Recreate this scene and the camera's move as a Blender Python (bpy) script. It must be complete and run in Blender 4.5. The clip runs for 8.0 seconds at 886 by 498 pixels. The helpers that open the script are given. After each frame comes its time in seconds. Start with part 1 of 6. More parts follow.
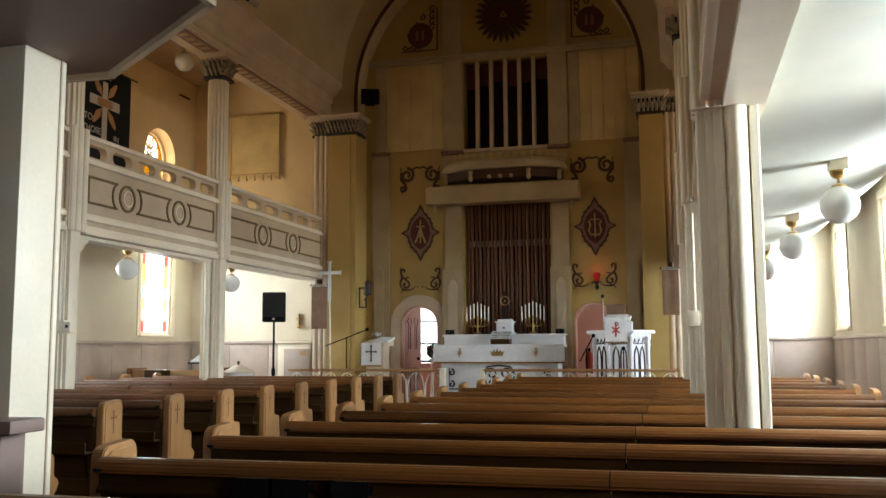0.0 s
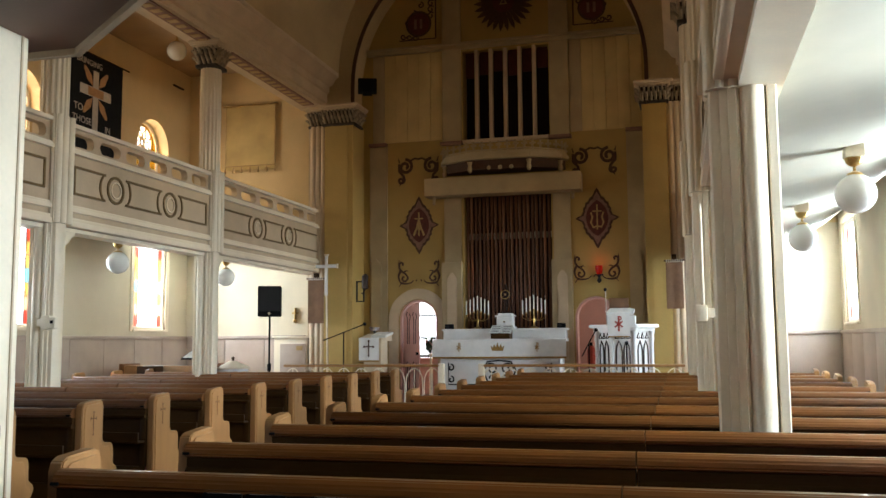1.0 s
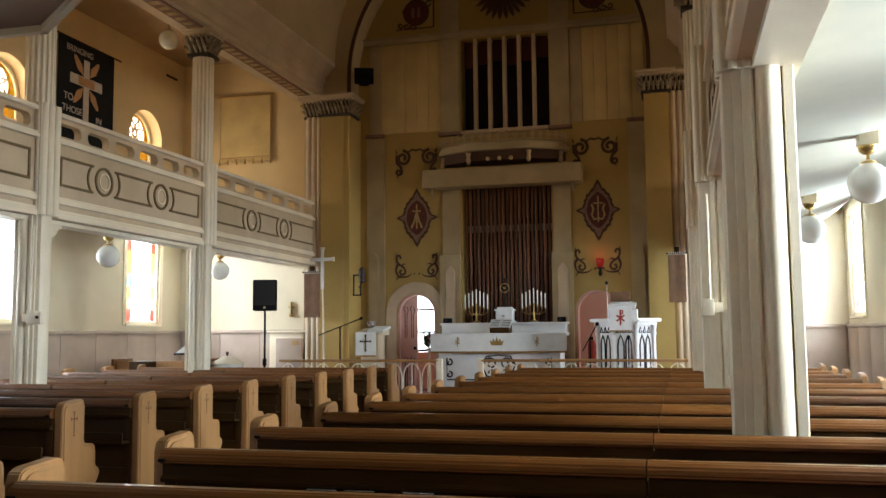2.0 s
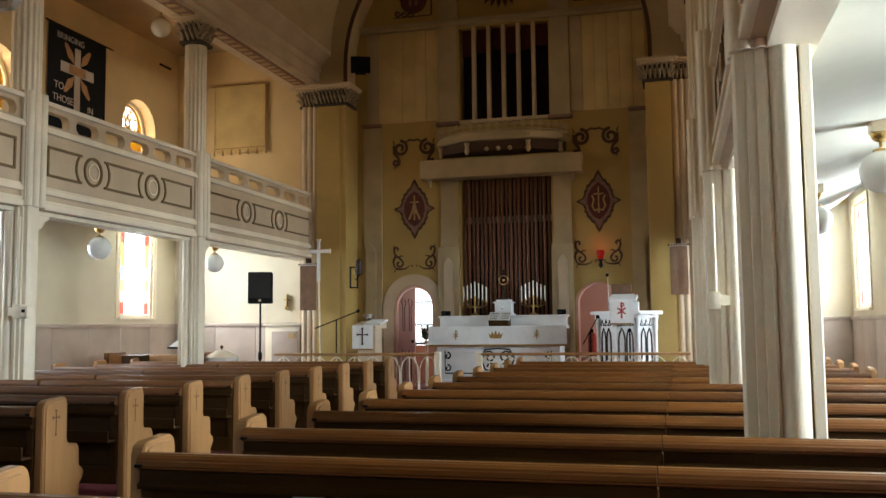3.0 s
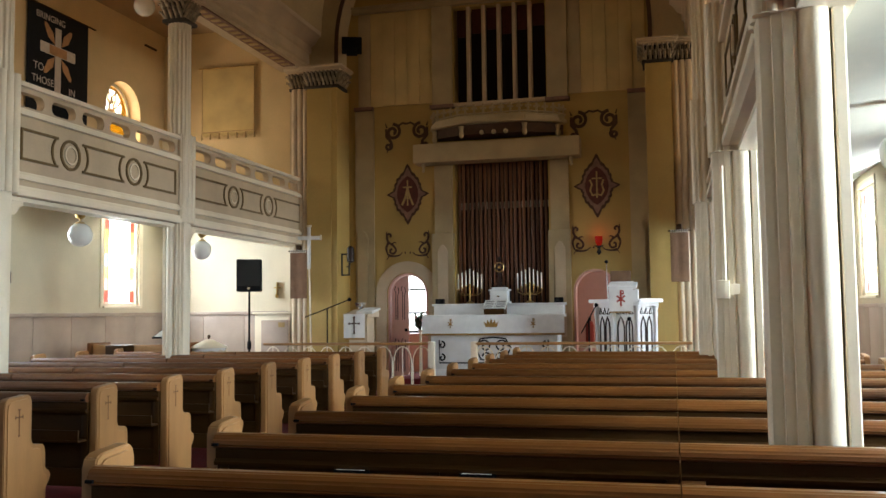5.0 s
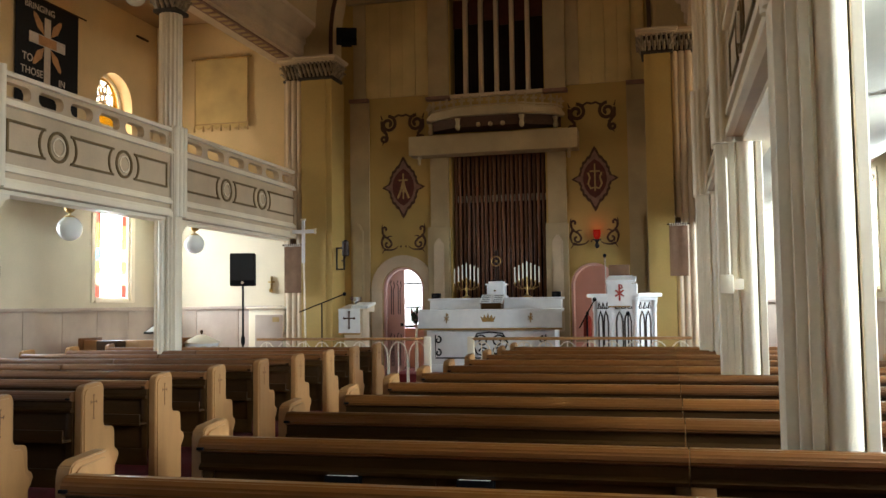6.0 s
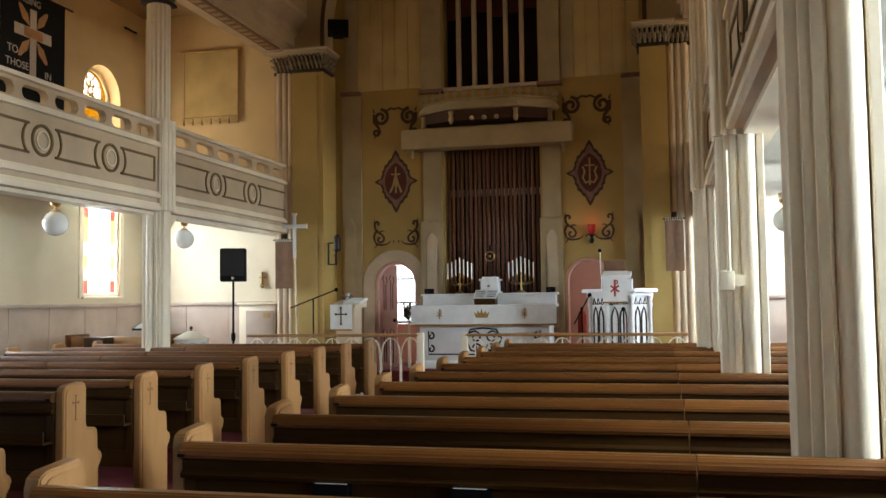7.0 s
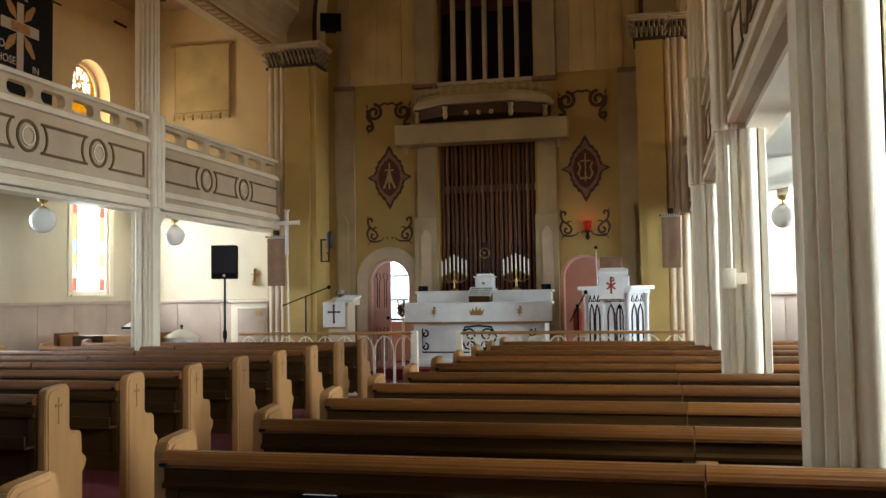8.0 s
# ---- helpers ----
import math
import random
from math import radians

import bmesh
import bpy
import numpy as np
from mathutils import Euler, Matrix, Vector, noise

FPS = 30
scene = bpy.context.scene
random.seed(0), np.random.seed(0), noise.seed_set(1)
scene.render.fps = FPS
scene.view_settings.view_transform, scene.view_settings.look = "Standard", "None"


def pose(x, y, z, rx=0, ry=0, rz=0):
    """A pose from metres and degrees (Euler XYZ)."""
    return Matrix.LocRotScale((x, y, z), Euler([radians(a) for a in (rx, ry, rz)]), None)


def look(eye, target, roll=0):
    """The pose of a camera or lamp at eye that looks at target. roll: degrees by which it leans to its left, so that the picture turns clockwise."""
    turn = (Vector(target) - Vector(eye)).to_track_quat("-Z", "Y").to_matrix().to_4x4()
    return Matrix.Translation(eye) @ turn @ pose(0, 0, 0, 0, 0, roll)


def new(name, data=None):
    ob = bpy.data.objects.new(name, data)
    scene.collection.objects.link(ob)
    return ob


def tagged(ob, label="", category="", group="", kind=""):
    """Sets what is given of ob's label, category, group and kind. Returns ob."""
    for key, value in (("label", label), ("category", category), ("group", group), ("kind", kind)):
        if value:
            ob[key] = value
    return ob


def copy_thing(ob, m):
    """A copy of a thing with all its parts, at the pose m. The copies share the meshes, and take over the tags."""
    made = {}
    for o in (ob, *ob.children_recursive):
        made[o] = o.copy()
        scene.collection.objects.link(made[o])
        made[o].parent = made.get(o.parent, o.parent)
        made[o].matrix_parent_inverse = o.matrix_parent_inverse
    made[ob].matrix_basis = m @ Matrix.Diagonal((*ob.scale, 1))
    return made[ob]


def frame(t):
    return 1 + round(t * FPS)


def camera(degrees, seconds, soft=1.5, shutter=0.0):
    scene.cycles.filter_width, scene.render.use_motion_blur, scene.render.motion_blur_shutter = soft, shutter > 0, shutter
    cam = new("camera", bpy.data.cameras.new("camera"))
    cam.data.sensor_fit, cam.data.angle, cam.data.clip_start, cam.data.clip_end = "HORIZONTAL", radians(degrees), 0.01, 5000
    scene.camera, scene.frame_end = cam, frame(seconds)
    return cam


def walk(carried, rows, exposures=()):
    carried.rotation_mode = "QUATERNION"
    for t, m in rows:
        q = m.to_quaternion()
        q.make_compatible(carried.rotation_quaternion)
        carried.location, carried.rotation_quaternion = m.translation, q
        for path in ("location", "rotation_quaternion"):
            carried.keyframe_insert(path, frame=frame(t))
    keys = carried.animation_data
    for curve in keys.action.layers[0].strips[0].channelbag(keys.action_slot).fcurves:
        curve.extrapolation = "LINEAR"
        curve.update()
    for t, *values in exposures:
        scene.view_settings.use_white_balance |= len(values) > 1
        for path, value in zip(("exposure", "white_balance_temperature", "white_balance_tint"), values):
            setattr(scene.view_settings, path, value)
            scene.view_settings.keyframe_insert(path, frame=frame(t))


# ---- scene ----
cam = camera(52.21, 8.0)
ROWS = [  # seconds, eye, pitch, roll, yaw
    (0.0, 0.219, -1.113, 1.331, 6.21, 0.33, 14.67),
    (0.5, 0.190, -0.942, 1.343, 6.04, 0.39, 14.72),
    (1.0, 0.163, -0.788, 1.355, 5.79, 0.44, 14.72),
    (1.5, 0.137, -0.646, 1.366, 5.56, 0.48, 14.71),
    (3.0, 0.065, -0.282, 1.395, 4.84, 0.58, 14.62),
    (3.5, 0.041, -0.176, 1.404, 4.51, 0.61, 14.58),
    (4.0, 0.018, -0.074, 1.412, 4.36, 0.63, 14.50),
    (4.5, -0.005, 0.023, 1.421, 4.21, 0.65, 14.41),
    (6.0, -0.075, 0.297, 1.445, 3.56, 0.72, 14.04),
    (6.5, -0.098, 0.383, 1.454, 3.48, 0.74, 13.92),
    (7.0, -0.121, 0.468, 1.462, 3.21, 0.77, 13.59),
    (7.5, -0.142, 0.550, 1.471, 3.06, 0.80, 13.41),
    (8.0, -0.163, 0.628, 1.481, 2.96, 0.84, 13.21),
]
walk(cam, [(t, pose(x, y, z, 90 + pitch, roll, yaw)) for t, x, y, z, pitch, roll, yaw in ROWS])

# ---- world and light ----
world = bpy.data.worlds.new("overcast_sky")
scene.world = world
world.use_nodes = True
wn = world.node_tree.nodes
sky = wn.new("ShaderNodeTexSky")
sky.sky_type = "NISHITA"
sky.sun_disc = False
sky.sun_elevation, sky.sun_rotation = radians(40), radians(120)
world.node_tree.links.new(sky.outputs[0], wn["Background"].inputs[0])
wn["Background"].inputs[1].default_value = 0.15


def area_lamp(name, m, sx, sy, watts, color):
    data = bpy.data.lights.new(name, "AREA")
    data.shape, data.size, data.size_y, data.energy, data.color = "RECTANGLE", sx, sy, watts, color
    ob = new(name, data)
    ob.matrix_world = m
    return ob


AX = -2.85             # axis of the nave
XL, XR = -6.29, 0.50    # lines of the gallery columns
WL, WR = -9.0, 2.65    # inner faces of the side walls
COLS = (4.05, 7.38, 10.70)
YF = 14.4              # front face of the chancel arch
YW = 15.0              # chancel wall
YB = -5.0              # back wall
WIN_Y = (-0.3, 3.15, 6.6, 10.05, 13.5)
WIN_E = (0.05, 3.5, 6.95, 10.4, 13.85)
DAY = (0.79, 0.90, 1.0)      # daylight from the west
DAY_E = (0.72, 0.87, 1.0)   # cooler daylight from the east
for wy in WIN_Y:
    area_lamp("window_daylight", look((WL - 0.42, wy, 2.35), (0, wy, 1.9)), 0.62, 1.5, 16 if wy < 0 else 45 if wy < 5 else 105 if wy < 13 else 190, DAY)
    if wy > 0:
        area_lamp("gallery_daylight", look((WL - 0.42, wy, 4.6), (0, wy, 4.2)), 0.7, 1.3, 52, (1.0, 0.88, 0.68))
for wy in WIN_E:
    area_lamp("window_daylight", look((WR + 0.42, wy, 2.35), (0, wy, 1.9)), 0.62, 1.5, 90 if wy < 1 else 285 if wy < 5 else 210, DAY_E)
    if wy > 1:
        area_lamp("gallery_daylight", look((WR + 0.42, wy, 4.6), (0, wy, 4.2)), 0.7, 1.3, 44, (1.0, 0.88, 0.68))

# ---- materials ----


def mat(name, color, rough=0.6, metal=0.0, var=0.12, scale=6.0, bump=0.05, bump_scale=60.0, stretch=None, dirt=None, coat=0.0, rand=0.0, transmit=0.0, emit=None, spec=0.4):
    """A painted, wooden or woven surface: colour varied at two scales, fine relief."""
    m = bpy.data.materials.new(name)
    m.use_nodes = True
    nt = m.node_tree
    n, ln = nt.nodes, nt.links
    b = n["Principled BSDF"]
    b.inputs["Roughness"].default_value = rough
    b.inputs["Metallic"].default_value = metal
    b.inputs["Coat Weight"].default_value = coat
    b.inputs["Specular IOR Level"].default_value = spec
    b.inputs["Transmission Weight"].default_value = transmit
    co = n.new("ShaderNodeTexCoord")
    mp = n.new("ShaderNodeMapping")
    ln.new(co.outputs["Object"], mp.inputs[0])
    if stretch:
        mp.inputs["Scale"].default_value = stretch
    big = n.new("ShaderNodeTexNoise")
    big.inputs["Scale"].default_value = scale
    big.inputs["Detail"].default_value = 6
    ln.new(mp.outputs[0], big.inputs["Vector"])
    small = n.new("ShaderNodeTexNoise")
    small.inputs["Scale"].default_value = bump_scale
    small.inputs["Detail"].default_value = 4
    ln.new(mp.outputs[0], small.inputs["Vector"])
    ramp = n.new("ShaderNodeMapRange")
    ramp.inputs[1].default_value, ramp.inputs[2].default_value = 0.3, 0.7
    ln.new(big.outputs[0], ramp.inputs[0])
    mix = n.new("ShaderNodeMix")
    mix.data_type = "RGBA"
    dark = dirt or tuple(c * (1 - var) ** 2 for c in color)
    mix.inputs[6].default_value = (*dark, 1)
    mix.inputs[7].default_value = (*color, 1)
    ln.new(ramp.outputs[0], mix.inputs[0])
    hsv = n.new("ShaderNodeHueSaturation")
    ln.new(mix.outputs[2], hsv.inputs["Color"])
    mul = n.new("ShaderNodeMapRange")
    mul.inputs[1].default_value, mul.inputs[2].default_value = 0.25, 0.75
    mul.inputs[3].default_value, mul.inputs[4].default_value = 1 - var * 0.6, 1 + var * 0.3
    ln.new(small.outputs[0], mul.inputs[0])
    last = mul.outputs[0]
    if rand:
        info = n.new("ShaderNodeObjectInfo")
        rr = n.new("ShaderNodeMapRange")
        rr.inputs[3].default_value, rr.inputs[4].default_value = 1 - rand, 1 + rand
        ln.new(info.outputs["Random"], rr.inputs[0])
        mm = n.new("ShaderNodeMath")
        mm.operation = "MULTIPLY"
        ln.new(last, mm.inputs[0])
        ln.new(rr.outputs[0], mm.inputs[1])
        last = mm.outputs[0]
    ln.new(last, hsv.inputs["Value"])
    ln.new(hsv.outputs[0], b.inputs["Base Color"])
    rv = n.new("ShaderNodeMapRange")
    rv.inputs[3].default_value, rv.inputs[4].default_value = max(0.02, rough - 0.1), min(1, rough + 0.1)
    ln.new(small.outputs[0], rv.inputs[0])
    ln.new(rv.outputs[0], b.inputs["Roughness"])
    if bump:
        bp = n.new("ShaderNodeBump")
        bp.inputs["Strength"].default_value = bump
        bp.inputs["Distance"].default_value = 0.02
        ln.new(small.outputs[0], bp.inputs["Height"])
        ln.new(bp.outputs[0], b.inputs["Normal"])
    if emit:
        b.inputs["Emission Color"].default_value = (*emit[:3], 1)
        b.inputs["Emission Strength"].default_value = emit[3]
    return m


CREAM = mat("tan_cream_wall_paint", (0.74, 0.55, 0.29), 0.75, var=0.1, scale=1.2, bump=0.08, bump_scale=40)
PALE = mat("pale_cream_wall_paint", (0.66, 0.57, 0.41), 0.7, var=0.08, scale=1.2, bump=0.08, bump_scale=40)
# darker copy of the grey-white trim, the chancel's dimness put into the colour
CHT = mat("shaded_chancel_trim_paint", (0.46, 0.35, 0.19), 0.6, var=0.12, scale=2.5, bump=0.05, bump_scale=50)
YELLOW = mat("ochre_wall_paint", (0.46, 0.305, 0.09), 0.7, var=0.1, scale=1.0, bump=0.06, bump_scale=40)
TAN = mat("tan_vault_plaster", (0.56, 0.42, 0.22), 0.8, var=0.12, scale=0.8, bump=0.08, bump_scale=30)
WHITE = mat("off_white_gloss_paint", (0.86, 0.75, 0.56), 0.4, var=0.07, scale=2.5, bump=0.012, bump_scale=50)
GREYW = mat("grey_white_trim_paint", (0.60, 0.46, 0.30), 0.5, var=0.1, scale=2.5, bump=0.04, bump_scale=50)
CAPD = mat("capital_gap_shade", (0.045, 0.03, 0.018), 0.7, var=0.3, scale=12)
CAPM = mat("worn_grey_gilding", (0.36, 0.27, 0.16), 0.5, var=0.35, scale=12, bump=0.3, bump_scale=40)
OCHT = mat("dull_ochre_board_paint", (0.66, 0.48, 0.20), 0.65, var=0.12, scale=2, bump=0.05)
PANELP = mat("pinkish_wainscot_paint", (0.48, 0.37, 0.29), 0.5, var=0.12, scale=2, bump=0.05)
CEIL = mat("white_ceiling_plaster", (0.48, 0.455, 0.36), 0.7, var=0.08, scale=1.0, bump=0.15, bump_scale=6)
SOFFIT = mat("brown_soffit_paint", (0.27, 0.18, 0.14), 0.6, var=0.1, scale=1.5)
OCEIL = mat("orange_brown_gallery_ceiling", (0.42, 0.275, 0.145), 0.7, var=0.12, scale=1.5)
OAK = mat("honey_oak", (0.40, 0.195, 0.066), 0.36, var=0.11, scale=2.2, bump=0.02, bump_scale=40, stretch=(5, 5, 0.7), rand=0.16, coat=0.3)
OAKH = mat("brown_oak_rail", (0.18, 0.063, 0.0115), 0.4, var=0.14, scale=1.8, bump=0.02, bump_scale=14, stretch=(0.5, 3, 3), rand=0.22, coat=0.06, spec=0.35)
# dark oak; for the pews the shade below the rails is in this colour
OAKD = mat("dark_and_shaded_oak", (0.058, 0.024, 0.0045), 0.5, var=0.25, scale=2, bump=0.04, bump_scale=18, stretch=(0.6, 4, 4), rand=0.2, spec=0.12)
CARPET = mat("red_carpet", (0.20, 0.012, 0.012), 0.95, var=0.25, scale=4, bump=0.4, bump_scale=300)
PATTERN = mat("painted_brown_ornament", (0.085, 0.038, 0.018), 0.7, var=0.15, scale=20, bump=0)
GOLDL = mat("olive_gold_outline", (0.17, 0.105, 0.03), 0.5, var=0.15, scale=10, bump=0)
MAROON = mat("maroon_paint", (0.12, 0.026, 0.016), 0.6, var=0.2, scale=12)
MAUVE = mat("mauve_brown_paint", (0.26, 0.14, 0.10), 0.7, var=0.15, scale=12)
GILT = mat("dull_gilt_paint", (0.45, 0.29, 0.11), 0.5, var=0.15, scale=12)
BLACK = mat("black_plastic", (0.005, 0.005, 0.006), 0.8, var=0.2, scale=20, spec=0.12)
# almost black: the shade inside the organ bay is put into the colour
DARKRED = mat("dark_red_shade_cloth", (0.016, 0.006, 0.005), 0.9, var=0.3, scale=5, stretch=(8, 8, 0.5))
PIPE = mat("bronze_pipe_paint", (0.155, 0.058, 0.018), 0.5, metal=0.0, var=0.12, scale=3, stretch=(8, 8, 0.1), rand=0.3)
PIPED = mat("dark_brown_and_shade_paint", (0.035, 0.016, 0.008), 0.5, metal=0.2, var=0.25, scale=3)
BRASS = mat("aged_brass", (0.55, 0.36, 0.13), 0.3, metal=1.0, var=0.2, scale=20)
CHROME = mat("bright_steel", (0.7, 0.7, 0.7), 0.2, metal=1.0, var=0.1)
MARBLE = mat("white_marble", (0.84, 0.83, 0.80), 0.35, var=0.08, scale=4, bump=0.02, coat=0.2)
CLOTHW = mat("white_linen", (0.85, 0.84, 0.80), 0.9, var=0.06, scale=8, bump=0.2, bump_scale=200)
CLOTHB = mat("brown_woven_cloth", (0.2, 0.105, 0.055), 0.95, var=0.15, scale=8, bump=0.4, bump_scale=180)
CLOTHK = mat("black_felt", (0.004, 0.005, 0.007), 0.95, var=0.2, scale=8, bump=0.3, bump_scale=200)
CLOTHG = mat("faded_gold_cloth", (0.62, 0.45, 0.19), 0.85, var=0.14, scale=2.5, bump=0.3, bump_scale=120)
TANC = mat("tan_felt", (0.55, 0.30, 0.14), 0.9, var=0.15, scale=15)
PALEC = mat("pale_felt", (0.62, 0.55, 0.47), 0.9, var=0.1, scale=15)
PINK = mat("pink_paint", (0.74, 0.43, 0.36), 0.6, var=0.08, scale=2)
WAX = mat("ivory_wax", (0.82, 0.78, 0.65), 0.5, var=0.05)
PAPER = mat("paper_edges", (0.72, 0.7, 0.64), 0.8, var=0.1, scale=40)
GLOBE = mat("opal_glass", (0.86, 0.85, 0.8), 0.12, var=0.03, bump=0, coat=0.6, transmit=0.15)
REDGLASS = mat("red_lamp_glass", (0.2, 0.008, 0.006), 0.2, var=0.1, emit=(1.0, 0.03, 0.01, 0.12))
REDINK = mat("red_embroidery", (0.42, 0.06, 0.04), 0.8, var=0.15, scale=40)
GOLDINK = mat("gold_embroidery", (0.42, 0.24, 0.06), 0.6, metal=0.3, var=0.2, scale=40)
BLACKP = mat("black_line_paint", (0.01, 0.01, 0.01), 0.8, var=0.1)


def glass(name, color, alpha):
    """Thin stained glass: part coloured light let through, part sheen."""
    m = bpy.data.materials.new(name)
    m.use_nodes = True
    n, ln = m.node_tree.nodes, m.node_tree.links
    n.remove(n["Principled BSDF"])
    tr, gl, tl, mx, mx2 = (n.new("ShaderNode" + k) for k in ("BsdfTransparent", "BsdfGlossy", "BsdfTranslucent", "MixShader", "MixShader"))
    nz = n.new("ShaderNodeTexNoise")
    nz.inputs["Scale"].default_value = 25
    rr = n.new("ShaderNodeMapRange")
    rr.inputs[3].default_value, rr.inputs[4].default_value = alpha - 0.12, alpha + 0.12
    ln.new(nz.outputs[0], rr.inputs[0])
    tr.inputs[0].default_value = tl.inputs[0].default_value = (*color, 1)
    gl.inputs["Roughness"].default_value = 0.15
    ln.new(rr.outputs[0], mx.inputs[0])
    ln.new(tl.outputs[0], mx.inputs[1])
    ln.new(tr.outputs[0], mx.inputs[2])
    mx2.inputs[0].default_value = 0.05
    ln.new(mx.outputs[0], mx2.inputs[1])
    ln.new(gl.outputs[0], mx2.inputs[2])
    ln.new(mx2.outputs[0], n["Material Output"].inputs[0])
    return m


G_CLEAR = glass("frosted_clear_glass", (0.95, 0.97, 1.0), 0.7)
G_AMBER = glass("amber_glass", (0.46, 0.30, 0.10), 0.6)
G_DEEP = glass("deep_amber_glass", (0.3, 0.17, 0.004), 0.75)
G_RED = glass("red_glass", (0.36, 0.07, 0.04), 0.6)
G_BLUE = glass("pale_blue_glass", (0.2, 0.42, 0.52), 0.6)
G_PEACH = glass("peach_glass", (0.6, 0.38, 0.25), 0.6)

# ---- mesh helpers ----


def box(bm, x0, x1, y0, y1, z0, z1, bevel=0.0):
    r = bmesh.ops.create_cube(bm, size=1.0, matrix=Matrix.LocRotScale(((x0 + x1) / 2, (y0 + y1) / 2, (z0 + z1) / 2), None, (abs(x1 - x0), abs(y1 - y0), abs(z1 - z0))))
    if bevel:
        es = {e for v in r["verts"] for e in v.link_edges}
        bmesh.ops.bevel(bm, geom=list(es), offset=bevel, segments=2, affect="EDGES", profile=0.6)


def prism(bm, pts, axis, a, b):
    """Extrude the outline pts along axis from a to b. x: pts are (y, z); y: (x, z); z: (x, y)."""
    def at(p, d):
        return {"x": (d, p[0], p[1]), "y": (p[0], d, p[1]), "z": (p[0], p[1], d)}[axis]
    va = [bm.verts.new(at(p, a)) for p in pts]
    vb = [bm.verts.new(at(p, b)) for p in pts]
    fs = [bm.faces.new(va), bm.faces.new(vb[::-1])]
    n = len(pts)
    for i in range(n):
        fs.append(bm.faces.new((va[i], vb[i], vb[(i + 1) % n], va[(i + 1) % n])))
    bmesh.ops.recalc_face_normals(bm, faces=fs)


def lathe(bm, prof, cx, cy, segs=20):
    """Turn the profile [(r, z), ...] about a vertical axis."""
    rings = []
    for r, z in prof:
        rings.append([bm.verts.new((cx + max(r, 1e-4) * math.cos(2 * math.pi * k / segs), cy + max(r, 1e-4) * math.sin(2 * math.pi * k / segs), z)) for k in range(segs)])
    fs = []
    for a, b in zip(rings, rings[1:]):
        for k in range(segs):
            fs.append(bm.faces.new((a[k], a[(k + 1) % segs], b[(k + 1) % segs], b[k])))
    fs += [bm.faces.new(rings[0][::-1]), bm.faces.new(rings[-1])]
    for f in fs[:-2]:
        f.smooth = True


def tube(bm, pts, r, segs=8):
    pts = [Vector(p) for p in pts]
    rings = []
    for i, p in enumerate(pts):
        d = (pts[min(i + 1, len(pts) - 1)] - pts[max(i - 1, 0)]).normalized()
        u = d.orthogonal().normalized() if not rings else (last_u - d * last_u.dot(d)).normalized()
        last_u = u
        w = d.cross(u)
        rr = r[i] if isinstance(r, (list, tuple)) else r
        rings.append([bm.verts.new(p + (u * math.cos(2 * math.pi * k / segs) + w * math.sin(2 * math.pi * k / segs)) * rr) for k in range(segs)])
    for a, b in zip(rings, rings[1:]):
        for k in range(segs):
            bm.faces.new((a[k], a[(k + 1) % segs], b[(k + 1) % segs], b[k])).smooth = True
    bm.faces.new(rings[0][::-1])
    bm.faces.new(rings[-1])


def ball(bm, c, r, seg=20):
    n0 = len(bm.faces)
    bmesh.ops.create_uvsphere(bm, u_segments=seg, v_segments=seg // 2 + 2, radius=r, matrix=Matrix.Translation(c))
    bm.faces.ensure_lookup_table()
    for f in bm.faces[n0:]:
        f.smooth = True


def part(name, bm, material, parent, label=""):
    me = bpy.data.meshes.new(name)
    bm.to_mesh(me)
    bm.free()
    me.shade_smooth()
    me.set_sharp_from_angle(angle=radians(32))
    me.materials.append(material)
    ob = new(name, me)
    ob.parent = parent
    if label:
        ob["label"] = label
    return ob


def thing(name, label, category, group="", at=(0, 0, 0), turn=0):
    ob = new(name)
    ob.empty_display_size = 0.1
    ob.matrix_basis = pose(*at, 0, 0, turn)
    return tagged(ob, label, category, group)


def solid(name, bm, material, label, category, group="", kind=""):
    return tagged(part(name, bm, material, None), label, category, group, kind)


def setting(name, bm, material, label="", category=""):
    return tagged(part(name, bm, material, None), label, category, "", "structure")


def boxes(*rows, bevel=0.0):
    bm = bmesh.new()
    for r in rows:
        box(bm, *r, bevel=bevel)
    return bm


def arc(cx, cz, r, a0, a1, n):
    return [(cx + r * math.cos(radians(a0 + (a1 - a0) * i / n)), cz + r * math.sin(radians(a0 + (a1 - a0) * i / n))) for i in range(n + 1)]


# ---- the large structure ----
setting("floor", boxes((WL - 0.4, WR + 0.4, YB - 0.3, 19.0, -0.3, 0)), CARPET, "worn red carpet laid over the church floor", "floor")


def side_wall(name, x0, x1, openings):
    """A long outer wall with square windows below and round-headed ones above."""
    bm, lo = bmesh.new(), bmesh.new()
    edges = [YB]
    for wy in openings:
        edges += [wy - 0.5, wy + 0.5]
    edges.append(19.0)
    for a, b in zip(edges[::2], edges[1::2]):
        box(lo, x0, x1, a, b, 0, 3.36)
        box(bm, x0, x1, a, b, 3.36, 8.0)
    for wy in openings:
        box(lo, x0, x1, wy - 0.5, wy + 0.5, 0, 1.58)
        box(lo, x0, x1, wy - 0.5, wy + 0.5, 3.12, 3.36)
        box(bm, x0, x1, wy - 0.5, wy + 0.5, 3.36, 3.75)
        prism(bm, [(wy - 0.5, 8.0), (wy - 0.5, 4.9)] + arc(wy, 4.9, 0.5, 180, 0, 14)[1:-1] + [(wy + 0.5, 4.9), (wy + 0.5, 8.0)], "x", x0, x1)
    setting(name + "_lower", lo, PALE, "pale cream plaster side wall with tall windows", "wall")
    return setting(name, bm, CREAM, "tan-cream plaster gallery wall with round-headed windows", "wall")


